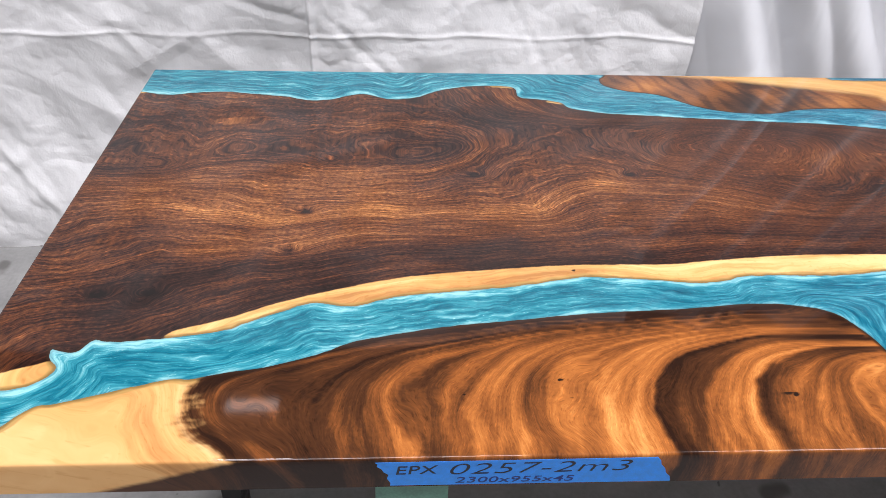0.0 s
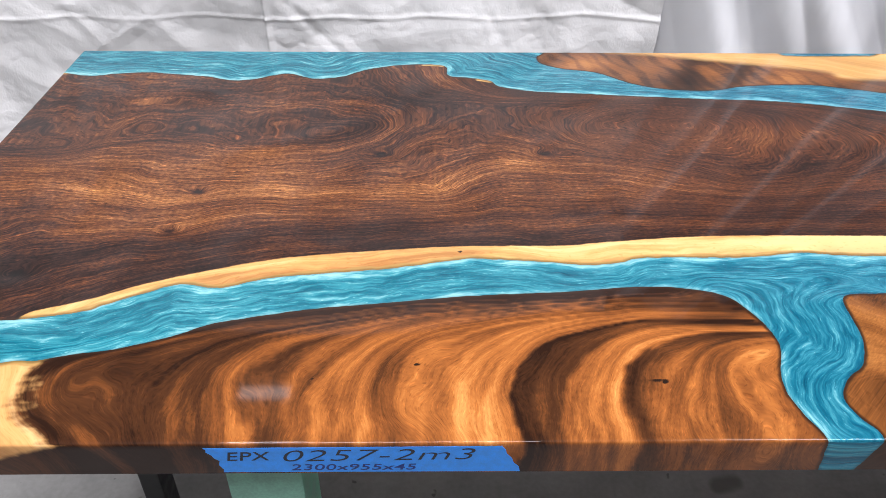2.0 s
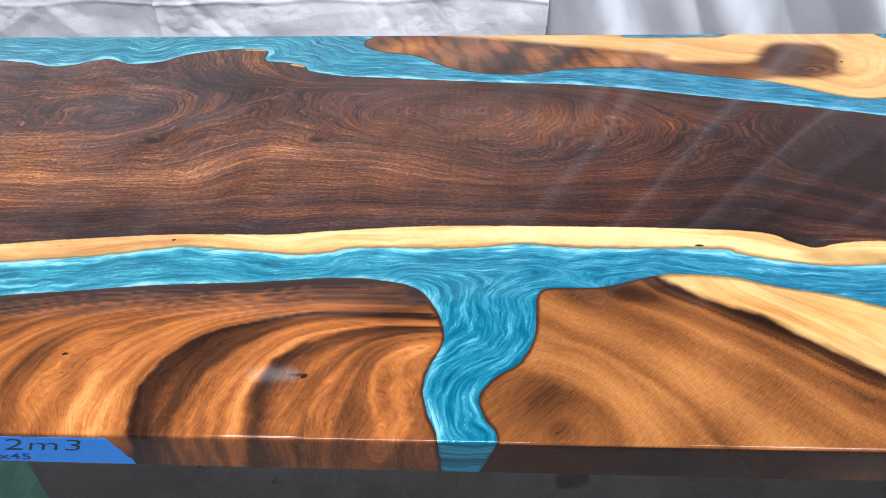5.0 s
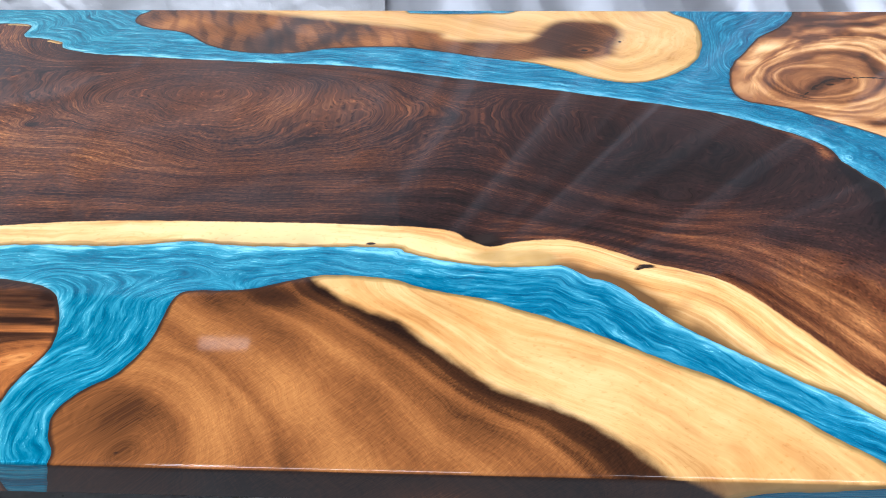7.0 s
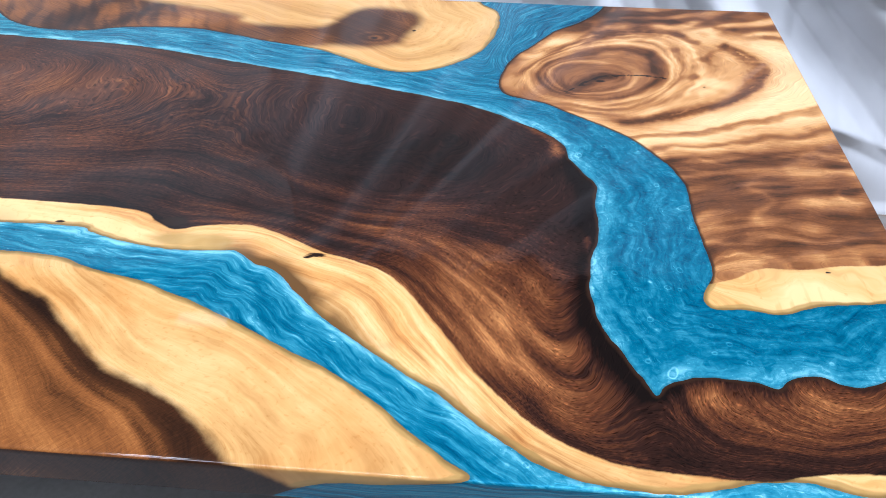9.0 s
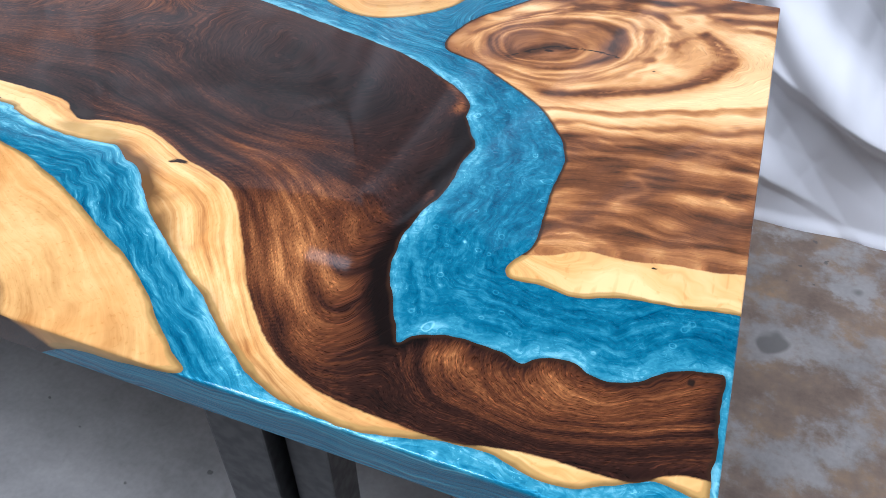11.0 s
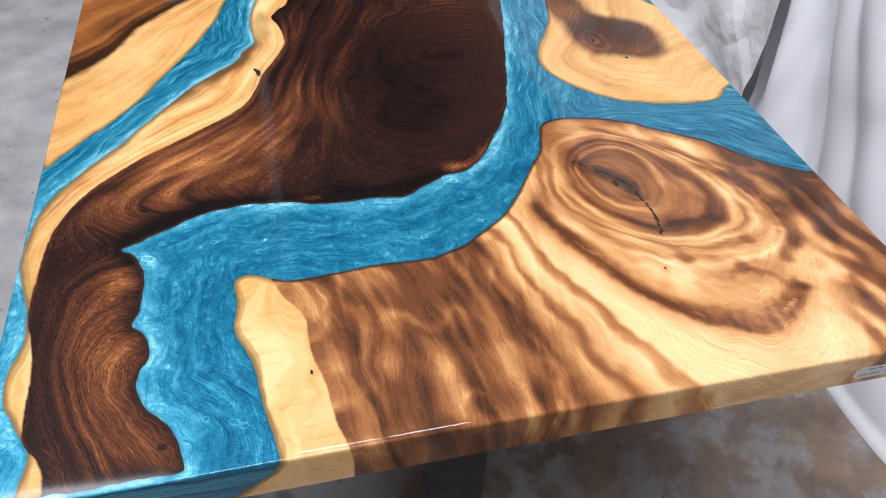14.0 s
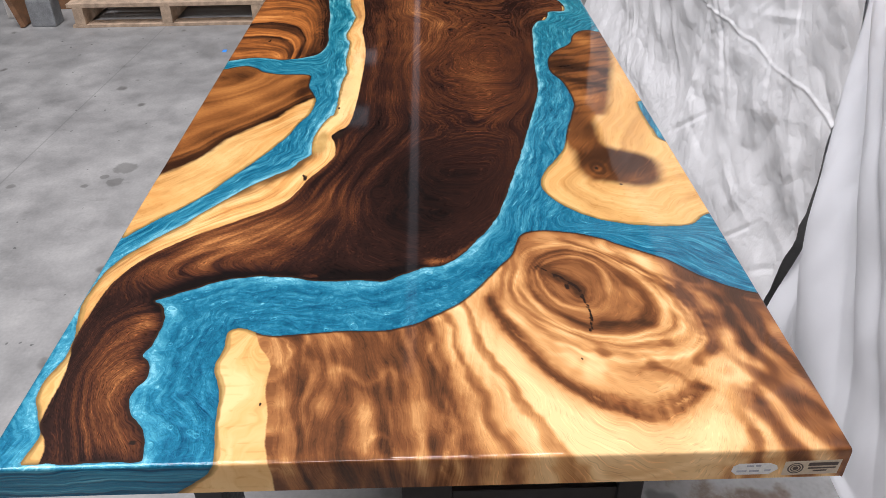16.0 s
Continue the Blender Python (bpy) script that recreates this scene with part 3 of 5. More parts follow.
low_bank, high_bank = curve(BANK_A + BANK_B), curve(BANK_C + BANK_D)
OUTLINES = [np.vstack([low_bank, high_bank]), curve(NEAR_SLAB), curve(MID_SLAB), curve(FAR_SLAB), curve(END_SLAB)]


def nodes(length, h):
    """Lines of the net over the top and folded down the two edges."""
    arc = R * math.pi / 2
    down = np.linspace(0, TH - R, 9)[1:]
    top = np.linspace(R, length - R, int(length / h))
    lo = R - np.concatenate([(arc + down)[::-1], [arc, arc * 2 / 3, arc / 3]])
    hi = length - R + np.concatenate([[arc / 3, arc * 2 / 3, arc], arc + down])
    return np.concatenate([lo, top, hi])


def fold(p, length):
    """Place along the edge and drop below the top of the net's coordinate p."""
    over = np.maximum(np.maximum(R - p, p - (length - R)), 0)
    arc = R * math.pi / 2
    a = np.minimum(over / R, math.pi / 2)
    out = np.where(over > 0, R * np.sin(a), 0)
    drop = R * (1 - np.cos(a)) + np.maximum(over - arc, 0)
    pos = np.where(p < length / 2, np.maximum(p, R) - out, np.minimum(p, length - R) + out)
    return pos, drop


US, VS = nodes(L, 0.0034), nodes(W, 0.0034)
GX, GY = np.meshgrid(US, VS, indexing="ij")
px_, du = fold(GX, L)
py_, dv = fold(GY, W)
PLACES = np.stack([px_, py_, H - du - dv], -1)
wob = 0.0016 * ripple(GX, GY, 160, 3) + 0.0012 * ripple(GX, GY, 320, 4)
FIELDS = [signed(GX, GY, o) + wob * (0.6 if i else 1.0) for i, o in enumerate(OUTLINES)]
WATER = -np.max(np.stack(FIELDS), 0)
beyond = (du[:-1, :-1] + du[1:, 1:] > 2 * R * 1.01) & (dv[:-1, :-1] + dv[1:, 1:] > 2 * R * 1.01)


def spots(*places):
    """Knots, pin holes and cracks, as (x, y, half length, half width)."""
    out = np.zeros(GX.shape)
    for x, y, rx, ry in places:
        out = np.maximum(out, bump(GX, GY, x, y, rx, ry))
    return out


def cut(name, field, values, material, parent, label):
    """The part of the net where field is positive, as one mesh with its wood values on it."""
    m, n = field.shape
    index = -np.ones(field.shape, int)
    keep = field > 0
    index[keep] = np.arange(keep.sum())
    verts = [PLACES[keep]]
    data = {k: [v[keep]] for k, v in values.items()}
    corners = keep[:-1, :-1].astype(int) + keep[1:, :-1] + keep[1:, 1:] + keep[:-1, 1:]
    full = (corners == 4) & ~beyond
    i, j = np.nonzero(full)
    faces = np.stack([index[i, j], index[i + 1, j], index[i + 1, j + 1], index[i, j + 1]], -1).tolist()
    count, made = int(keep.sum()), {}
    extra, extra_values = [], {k: [] for k in values}

    def crossing(a, b):
        nonlocal count
        key = (a, b) if a < b else (b, a)
        if key not in made:
            a, b = key
            t = field[a] / (field[a] - field[b])
            extra.append(PLACES[a] * (1 - t) + PLACES[b] * t)
            for k, v in values.items():
                extra_values[k].append(v[a] * (1 - t) + v[b] * t)
            made[key] = count
            count += 1
        return made[key]

    for i, j in zip(*np.nonzero((corners > 0) & (corners < 4) & ~beyond)):
        ring = [(i, j), (i + 1, j), (i + 1, j + 1), (i, j + 1)]
        face = []
        for a, b in zip(ring, ring[1:] + ring[:1]):
            if keep[a]:
                face.append(int(index[a]))
            if keep[a] != keep[b]:
                face.append(crossing(a, b))
        if len(face) > 2:
            faces.append(face)
    if extra:
        verts.append(np.array(extra))
    me = bpy.data.meshes.new(name)
    me.from_pydata(np.vstack(verts).tolist(), [], faces)
    for k in values:
        flat = np.concatenate([data[k][0], np.array(extra_values[k])]).astype(np.float32)
        me.attributes.new(k, "FLOAT", "POINT").data.foreach_set("value", flat)
    me.polygons.foreach_set("use_smooth", [True] * len(me.polygons))
    me.materials.append(material)
    ob = new(name, me)
    ob.parent = parent
    return tagged(ob, label)


table = tagged(new("river_table"), "long glossy wood slab tabletop with a blue resin river", "table")
X, Y = GX, GY
zero = np.zeros(X.shape)

# great dark slab: fibre runs between its two banks
rings = growth([(0.0, SAP_LINE[2:34]), (-0.11, BANK_A[12:] + BANK_B[:-6]), (0.12, BANK_C[13:22]), (0.10, BANK_C[22:] + BANK_D[:10]), (0.72, BANK_D[14:-1]), (0.58, ((-0.1, 0.47), (0.1, 0.50), (0.3, 0.455), (0.5, 0.47), (0.7, 0.455))),
                (0.14, ((2.024, 0.110), (2.041, 0.072), (2.09, 0.039), (2.162, 0.039), (2.243, 0.055), (2.34, 0.088))),
                (0.36, ((2.059, 0.117), (2.079, 0.072), (2.123, 0.048), (2.183, 0.052), (2.246, 0.070), (2.34, 0.113))),
                (0.60, ((2.094, 0.128), (2.126, 0.089), (2.186, 0.071), (2.250, 0.088), (2.34, 0.138))),
                (0.82, ((2.165, 0.132), (2.191, 0.108), (2.232, 0.103), (2.280, 0.131), (2.34, 0.163))), (0.97, ((2.19, 0.142), (2.235, 0.132), (2.271, 0.153), (2.33, 0.176))),
                (0.90, ((-0.1, 0.60), (0.1, 0.57), (0.25, 0.65), (0.4, 0.60), (0.6, 0.65))), (0.98, ((0.96, 0.65), (1.06, 0.662), (1.12, 0.655))),
                (0.90, ((0.922, 0.613), (1.012, 0.667), (1.133, 0.686), (1.191, 0.651), (1.148, 0.600), (1.036, 0.574))),
                (0.75, ((0.71, 0.735), (0.972, 0.752), (1.160, 0.744), (1.313, 0.653), (1.349, 0.587), (1.304, 0.525), (1.122, 0.479))),
                (0.60, ((1.2, 0.738), (1.345, 0.706), (1.433, 0.637), (1.447, 0.557), (1.391, 0.471))),
                (0.45, ((1.511, 0.472), (1.669, 0.524), (1.673, 0.599), (1.522, 0.662))),
                (0.30, ((1.60, 0.375), (1.781, 0.383), (1.858, 0.453), (1.808, 0.550), (1.643, 0.636)))], -0.1, 2.4, -0.05, 1.0, 0.010)
g = 0.27 * rings + 0.007 * waver(X, Y, 4, 11) + 0.0035 * waver(X, Y, 11, 12)
for kx, ky in ((0.344, 0.447), (0.60, 0.553), (0.853, 0.557), (0.33, 0.35), (0.105, 0.258), (0.165, 0.262), (0.16, 0.242), (1.74, 0.40)):
    g = g + 0.012 * bump(X, Y, kx, ky, 0.022, 0.012)
hook = step(X, 1.93, 2.06) * (1 - step(Y, 0.20, 0.30))
sap_line = curve(SAP_LINE)
below = inside(X, Y, np.vstack([sap_line, [(2.6, -0.2), (-0.2, -0.2)]]))
sap_d = distance(X, Y, sap_line) * np.where(below, 1, -1)
hooked = rings + 0.03 * waver(X, Y, 14, 13) + 0.012 * waver(X, Y, 45, 15)
left_gap = step(X, 0.10, 0.13) * (1 - step(X, 0.19, 0.22))
sap = np.clip(0.5 + sap_d / 0.012, 0, 1) * (1 - left_gap)
for sx, sy, rx, ry, depth in ((0.0, 0.853, 0.02, 0.01, 0.012), (0.68, 0.886, 0.025, 0.012, 0.010), (0.775, 0.822, 0.02, 0.012, 0.012)):
    sap = np.maximum(sap, np.clip(1.5 * (1 - FIELDS[0] / depth), 0, 0.72) * np.clip(1.5 * bump(X, Y, sx, sy, rx, ry), 0, 1))
tan = distance(X, Y, curve(((1.895, 0.569), (1.93, 0.548), (1.955, 0.522), (1.962, 0.495)))) + 0.005 * waver(X, Y, 30, 14) + 0.002 * waver(X, Y, 100, 29)
tan = np.exp(-(tan / (0.006 + 0.010 * step(X, 1.91, 1.96))) ** 2)
stain = np.exp(-(FIELDS[0] / (0.016 + 0.007 * waver(X, Y, 12, 17))) ** 2) * (1 - step(X, 2.0, 2.1)) * step(X, 0.2, 0.3)
stain = stain * np.clip(2 * sap, 0, 1) * (Y < 0.36) * (1.0 * step(X, 1.57, 1.63) * (1 - step(X, 1.72, 1.80)) + 0.45 * np.clip(3 * waver(X, Y, 6, 18), 0, 1))
sap = sap - 0.35 * bump(X, Y, 1.70, 0.205, 0.05, 0.025) - 0.3 * bump(X, Y, 1.80, 0.115, 0.05, 0.02) + 0.35 * bump(X, Y, 1.72, 0.19, 0.008, 0.008)
tone = -0.05 + 0.20 * bump(X, Y, 0.35, 0.46, 0.30, 0.10) + 0.14 * bump(X, Y, 0.85, 0.52, 0.35, 0.12) + 0.26 * bump(X, Y, 1.25, 0.61, 0.14, 0.06) + 0.15 * bump(X, Y, 0.12, 0.62, 0.15, 0.1)
tone = tone - 0.20 * np.exp(-(np.maximum(-sap_d, 0) / 0.035) ** 2) * step(X, 0.0, 0.1) * (1 - step(X, 1.45, 1.6)) - 0.24 * bump(X, Y, 1.76, 0.48, 0.22, 0.12) - 0.12 * bump(X, Y, 0.45, 0.76, 0.5, 0.06)
tone = tone + 0.20 * bump(X, Y, 1.84, 0.22, 0.10, 0.09) + 0.12 * bump(X, Y, 2.15, 0.10, 0.16, 0.04) + 0.10 * bump(X, Y, 1.42, 0.61, 0.05, 0.03)
for kx, ky in ((0.344, 0.447), (0.60, 0.553), (0.853, 0.557), (0.33, 0.35), (0.105, 0.258), (0.165, 0.262), (1.505, 0.315)):
    tone = tone - 0.5 * bump(X, Y, kx, ky, 0.010, 0.006)
tone = tone + 0.75 * tan + hook * (0.05 + profile(hooked, (0.0, -0.10), (0.12, -0.26), (0.25, -0.10), (0.30, -0.22), (0.36, 0.02), (0.42, -0.14), (0.50, 0.12), (0.56, -0.02), (0.60, 0.16), (0.66, 0.0), (0.72, 0.20), (0.76, 0.04), (0.85, 0.22), (1.0, 0.12)) + 0.08 * np.tanh(3 * waver(0.30 * hooked, 0.10 * X, 50, 20)) + 0.30 * bump(X, Y, 2.085, 0.108, 0.014, 0.020))
along = X * (1 - step(X, 1.7, 1.95)) + np.where(X > 1.7, 1.2 * X - 0.9 * Y, X) * step(X, 1.7, 1.95)
g = g * (1 - hook) + (0.13 * hooked) * hook + (0.11 * (1 - np.exp(-np.maximum(-sap_d, 0) / 0.12)) + np.minimum(-sap_d, 0)) * step(X, 1.40, 1.70) * (1 - hook)
tone = tone + (0.16 * np.tanh(3 * waver(g + 0.004 * waver(X, Y, 9, 88), 0.05 * along, 60, 89)) + 0.12 * np.tanh(3 * waver(g, 0.06 * along, 140, 90)) + 0.21 * np.exp(-((sap_d + 0.075) / 0.065) ** 2) * step(X, 1.62, 1.8)) * step(X, 1.35, 1.6) * (1 - hook) * np.exp(-(sap_d / 0.17) ** 2) - 0.02
black = np.minimum(distance(X, Y, curve(((2.03, 0.112), (2.005, 0.15), (1.985, 0.20)))), distance(X, Y, curve(((1.995, 0.36), (1.998, 0.40), (1.99, 0.45)))))
tone = tone - 0.5 * np.exp(-(black / (0.016 + 0.006 * waver(X, Y, 20, 91))) ** 2) - 0.35 * np.exp(-(FIELDS[0] / 0.012) ** 2) * step(X, 1.93, 1.98) * step(Y, 0.10, 0.13) * (1 - hook)
sliver = distance(X, Y, curve(((1.985, 0.262), (1.984, 0.285), (1.987, 0.325)))) + 0.003 * waver(X, Y, 40, 92)
tone = tone + 0.55 * np.exp(-(sliver / 0.004) ** 2)
soft = np.maximum(step(X, 1.30, 1.70) * (1 - hook), np.maximum(0.4 * step(X, 0.7, 1.2) * (1 - hook), np.clip(1.2 * bump(X, Y, 1.12, 0.65, 0.26, 0.10), 0, 1))) + 0.6 * hook
tone = tone - 0.03 * step(X, 1.15, 1.6) * (1 - hook) - 0.08 * bump(X, Y, 1.93, 0.36, 0.10, 0.14) - 0.08 * step(X, 0.95, 1.5) - 0.01 + 0.13 * bump(X, Y, 1.86, 0.16, 0.18, 0.09) + 0.10 * waver(X, Y, 7, 16) * (1 - soft)
cut("great_slab", FIELDS[0], dict(ring=g, along=along, sap=sap, soft=soft, stain=stain + np.clip(0.9 * bump(X, Y, 1.695, 0.212, 0.03, 0.014) * (0.5 + 1.2 * waver(X, Y, 50, 79)) + 0.5 * bump(X, Y, 1.78, 0.16, 0.03, 0.02) * waver(X, Y, 60, 80), 0, 0.6) * sap, amber=np.clip(2.2 * bump(X, Y, 1.525, 0.283, 0.045, 0.014) + 1.8 * bump(X, Y, 1.566, 0.281, 0.016, 0.013) - 0.5, 0, 1), tone=tone - 0.45 * np.exp(-np.abs(FIELDS[0]) / 0.014) * step(X, 1.86, 1.95) * step(Y, 0.09, 0.12), edge=FIELDS[0],
    mark=spots((1.682, 0.270, 0.013, 0.004), (1.672, 0.266, 0.006, 0.003), (1.503, 0.314, 0.02, 0.010), (0.713, 0.305, 0.004, 0.003), (1.37, 0.303, 0.008, 0.003), (0.344, 0.447, 0.007, 0.004), (0.60, 0.553, 0.008, 0.003), (0.853, 0.557, 0.008, 0.003), (2.30, 0.155, 0.004, 0.006))), DARK, table, "dark brown heartwood slab with a cream sapwood border")

# near slab: nested arcs that swing from the near edge along the bank
bank_d = distance(X, Y, curve(NEAR_SLAB[3:22]))
rings = growth([(-0.5, ((0.27, -0.05), (0.19, 0.03), (0.19, 0.09))), (-0.12, ((0.236, 0.108), (0.41, 0.177), (0.678, 0.220), (0.963, 0.236))),
                (0.0, ((0.35, -0.04), (0.317, 0.010), (0.268, 0.054), (0.262, 0.093), (0.304, 0.127), (0.411, 0.164), (0.608, 0.199), (0.887, 0.220))),
                (0.15, ((0.40, -0.04), (0.366, 0.009), (0.305, 0.053), (0.301, 0.093), (0.336, 0.120), (0.413, 0.146), (0.608, 0.187))),
                (0.55, ((0.50, -0.04), (0.511, 0.007), (0.469, 0.066), (0.480, 0.115), (0.529, 0.150), (0.675, 0.184), (0.920, 0.211), (1.055, 0.203))),
                (1.0, ((0.645, -0.04), (0.657, 0.004), (0.627, 0.064), (0.643, 0.117), (0.698, 0.152), (0.846, 0.188), (1.018, 0.195), (1.058, 0.188))),
                (1.40, ((0.755, -0.04), (0.772, 0.002), (0.760, 0.062), (0.776, 0.111), (0.818, 0.148), (0.929, 0.174), (1.075, 0.172))),
                (1.75, ((0.86, -0.04), (0.875, 0.001), (0.871, 0.060), (0.896, 0.118), (0.955, 0.148), (1.072, 0.158))),
                (2.15, ((0.98, -0.04), (1.012, -0.002), (0.998, 0.066), (1.003, 0.108), (1.067, 0.140)))], 0.15, 1.10, -0.05, 0.26, 0.005)
g = 0.25 * rings + 0.010 * waver(X, Y, 7, 21) + 0.005 * waver(X, Y, 22, 22)
banded = rings + 0.035 * waver(X, Y, 9, 24) + 0.016 * waver(X, Y, 30, 25) + 0.008 * waver(X, Y, 80, 26)
sap = 1 - step(X - 0.055 * step(0.05 - Y, 0.0, 0.06) + 0.012 * waver(X, Y, 40, 5) + 0.008 * waver(0.4 * X, Y, 150, 6), 0.215, 0.295)
tone = profile(banded, (-0.3, -0.05), (-0.12, -0.26), (-0.04, -0.32), (0.02, -0.42), (0.07, -0.10), (0.12, -0.34), (0.20, -0.20), (0.26, -0.38), (0.32, -0.12), (0.40, -0.26), (0.46, 0.02), (0.50, -0.10), (0.54, 0.03), (0.57, -0.30), (0.64, -0.10), (0.68, -0.22), (0.76, 0.0), (0.82, -0.12), (0.90, 0.04), (0.97, -0.10), (1.0, 0.06), (1.04, 0.16), (1.10, 0.06), (1.20, 0.20), (1.34, 0.10), (1.378, 0.05), (1.395, -0.46), (1.43, -0.28), (1.48, -0.12), (1.52, -0.20), (1.55, 0.02), (1.64, 0.10), (1.69, 0.05), (1.715, 0.30), (1.74, 0.24), (1.765, -0.34), (1.82, -0.24), (1.86, -0.06), (1.90, -0.20), (1.97, 0.06), (2.05, -0.02), (2.12, 0.08), (2.15, 0.30), (2.19, 0.06), (2.4, 0.02))
# the last two terms paint shade on the front edge face, stronger at left
tone = tone + 0.08 * np.tanh(3 * waver(0.35 * banded, 0.12 * (X + Y), 30, 23)) * step(X, 0.3, 0.4) + 0.09 * np.tanh(3 * waver(0.35 * banded, 0.08 * (X + Y), 75, 28)) * step(X, 0.3, 0.4) - 0.26 * np.exp(-bank_d / 0.012) - 0.22 * np.exp(-bank_d / 0.030) * step(X, 0.6, 0.9) - 0.25 * bump(X, Y, 1.03, 0.185, 0.09, 0.025) - 0.10 * bump(X, Y, 1.02, 0.09, 0.04, 0.05) - 0.10 * step(-Y, -0.002, 0.006) - 0.16 * step(-Y, -0.002, 0.004) * (1 - step(X, 0.42, 0.55))
tone = tone + 0.14 * bump(X, Y, 0.58, 0.02, 0.10, 0.03) + 0.18 * bump(X, Y, 0.70, 0.03, 0.05, 0.05) + 0.06 - 0.03 * (1 - step(X, 0.60, 0.80)) + 0.10 * waver(X, Y, 16, 27)
sap = np.where(Y < 0, 1 - step(X - 3.2 * Y, 0.27, 0.36), sap)
cut("near_slab", FIELDS[1], dict(ring=g, along=Y + 0.3 * X, sap=sap, tone=tone, edge=FIELDS[1], mark=spots((0.915, 0.080, 0.014, 0.0025), (0.922, 0.079, 0.005, 0.004), (0.668, 0.079, 0.003, 0.002), (0.55, 0.085, 0.003, 0.0015), (0.215, 0.052, 0.006, 0.0015), (0.66, 0.105, 0.004, 0.003))), GOLD, table, "golden brown wood slab with curved dark figure")

# middle slab: a dark band splits golden heartwood from pale sapwood
split = curve(SPLIT_LINE)
east = inside(X, Y, np.vstack([split, [(2.2, -0.2), (2.2, 0.6)]]))
split_d = distance(X, Y, split) * np.where(east, 1, -1)
sap = np.where(Y > -0.001, np.clip(0.5 + (split_d + 0.005 * waver(X, Y, 14, 38) + 0.002 * waver(X, Y, 50, 39)) / 0.022, 0, 1), step(X + 1.5 * Y, 1.65, 1.70))
rings = growth([(0.0, ((1.18, 0.012), (1.185, 0.016))), (0.4, ((1.097, 0.071), (1.147, 0.088), (1.206, 0.072), (1.239, 0.028), (1.236, -0.03))),
                (0.8, ((1.160, 0.163), (1.230, 0.119), (1.294, 0.052), (1.327, 0.0), (1.345, -0.04))), (1.2, ((1.202, 0.211), (1.305, 0.159), (1.393, 0.088), (1.472, 0.003), (1.50, -0.04))),
                (1.5, ((1.262, 0.226), (1.364, 0.160), (1.472, 0.077), (1.563, 0.004), (1.60, -0.04))), (2.0, SPLIT_LINE[1:-1]),
                (2.4, ((1.40, 0.22), (1.423, 0.208), (1.506, 0.141), (1.578, 0.083), (1.648, 0.050), (1.716, 0.006))),
                (2.7, ((1.42, 0.23), (1.537, 0.165), (1.640, 0.123), (1.752, 0.041), (1.80, 0.0))), (3.0, MID_SLAB[16:26])], 1.05, 1.95, -0.05, 0.27, 0.005)
banded = rings + 0.05 * waver(X, Y, 8, 36) + 0.02 * waver(X, Y, 30, 37)
tone = 0.06 + profile(banded, (0.0, -0.12), (0.28, -0.04), (0.38, -0.12), (0.44, 0.10), (0.60, 0.20), (0.72, 0.06), (0.78, 0.16), (0.82, -0.02), (0.90, 0.14), (1.0, 0.18), (1.10, 0.02), (1.18, -0.10), (1.30, 0.04), (1.38, -0.10), (1.50, -0.14), (1.58, 0.0), (1.64, 0.04), (1.70, -0.26), (1.78, -0.16), (1.84, -0.42), (1.92, -0.48), (2.0, -0.42)) - 0.30 * bump(X, Y, 1.26, 0.215, 0.08, 0.022) - 0.14 * bump(X, Y, 1.17, 0.05, 0.05, 0.04) + 0.15 * waver(X, Y, 9, 31)
# front edge face: its shade is painted in as a much darker tone
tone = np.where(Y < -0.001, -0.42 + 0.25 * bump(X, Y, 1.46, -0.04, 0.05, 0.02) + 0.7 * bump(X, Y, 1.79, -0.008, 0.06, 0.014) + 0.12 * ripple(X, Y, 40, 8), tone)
g = 0.13 * rings + 0.004 * waver(X, Y, 7, 33) + 0.0015 * waver(X, Y, 25, 34)
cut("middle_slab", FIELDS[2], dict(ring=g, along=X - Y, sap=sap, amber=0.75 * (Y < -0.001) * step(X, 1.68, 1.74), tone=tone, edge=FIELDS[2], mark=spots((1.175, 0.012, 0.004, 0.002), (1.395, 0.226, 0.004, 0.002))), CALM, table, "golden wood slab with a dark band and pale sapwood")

# far slab: brown heart with an eye, cream rim
rim_d = distance(X, Y, curve(FAR_SLAB[2:24]))
g = 0.8 * rim_d + 0.10 * X + 0.008 * waver(X, Y, 9, 41) + 0.002 * waver(X, Y, 30, 42)
spot = signed(X, Y, curve(HEART_SPOT))
sap = np.clip(0.5 - spot / 0.045, 0, 1) + 0.35 * bump(X, Y, 1.50, 0.775, 0.012, 0.008)
ringlets = np.sqrt(((X - 1.668) / 1.6) ** 2 + (Y - 0.80) ** 2) + 0.004 * waver(X, Y, 25, 43)
tone = 0.02 + 0.22 * bump(X, Y, 0.97, 0.89, 0.07, 0.04) - 0.20 * bump(X, Y, 1.66, 0.84, 0.10, 0.06) + 0.15 * bump(X, Y, 1.36, 0.83, 0.1, 0.03) + 0.16 * waver(X, Y, 14, 44)
tone = tone + 0.12 * np.sin(ringlets * 420) * np.exp(-(ringlets / 0.022) ** 2) - 0.28 * np.exp(-((X - 1.16 - 0.3 * (Y - 0.85)) / 0.02) ** 2) - 0.2 * np.exp(-((X - 1.25 - 0.6 * (Y - 0.85)) / 0.015) ** 2)
tone = tone - 0.15 * np.clip(2.5 * waver(X + 0.35 * Y + 0.01 * waver(X, Y, 18, 45), 0.12 * Y, 55, 46), 0, 1) * (1 - step(X, 1.38, 1.46)) - 0.08
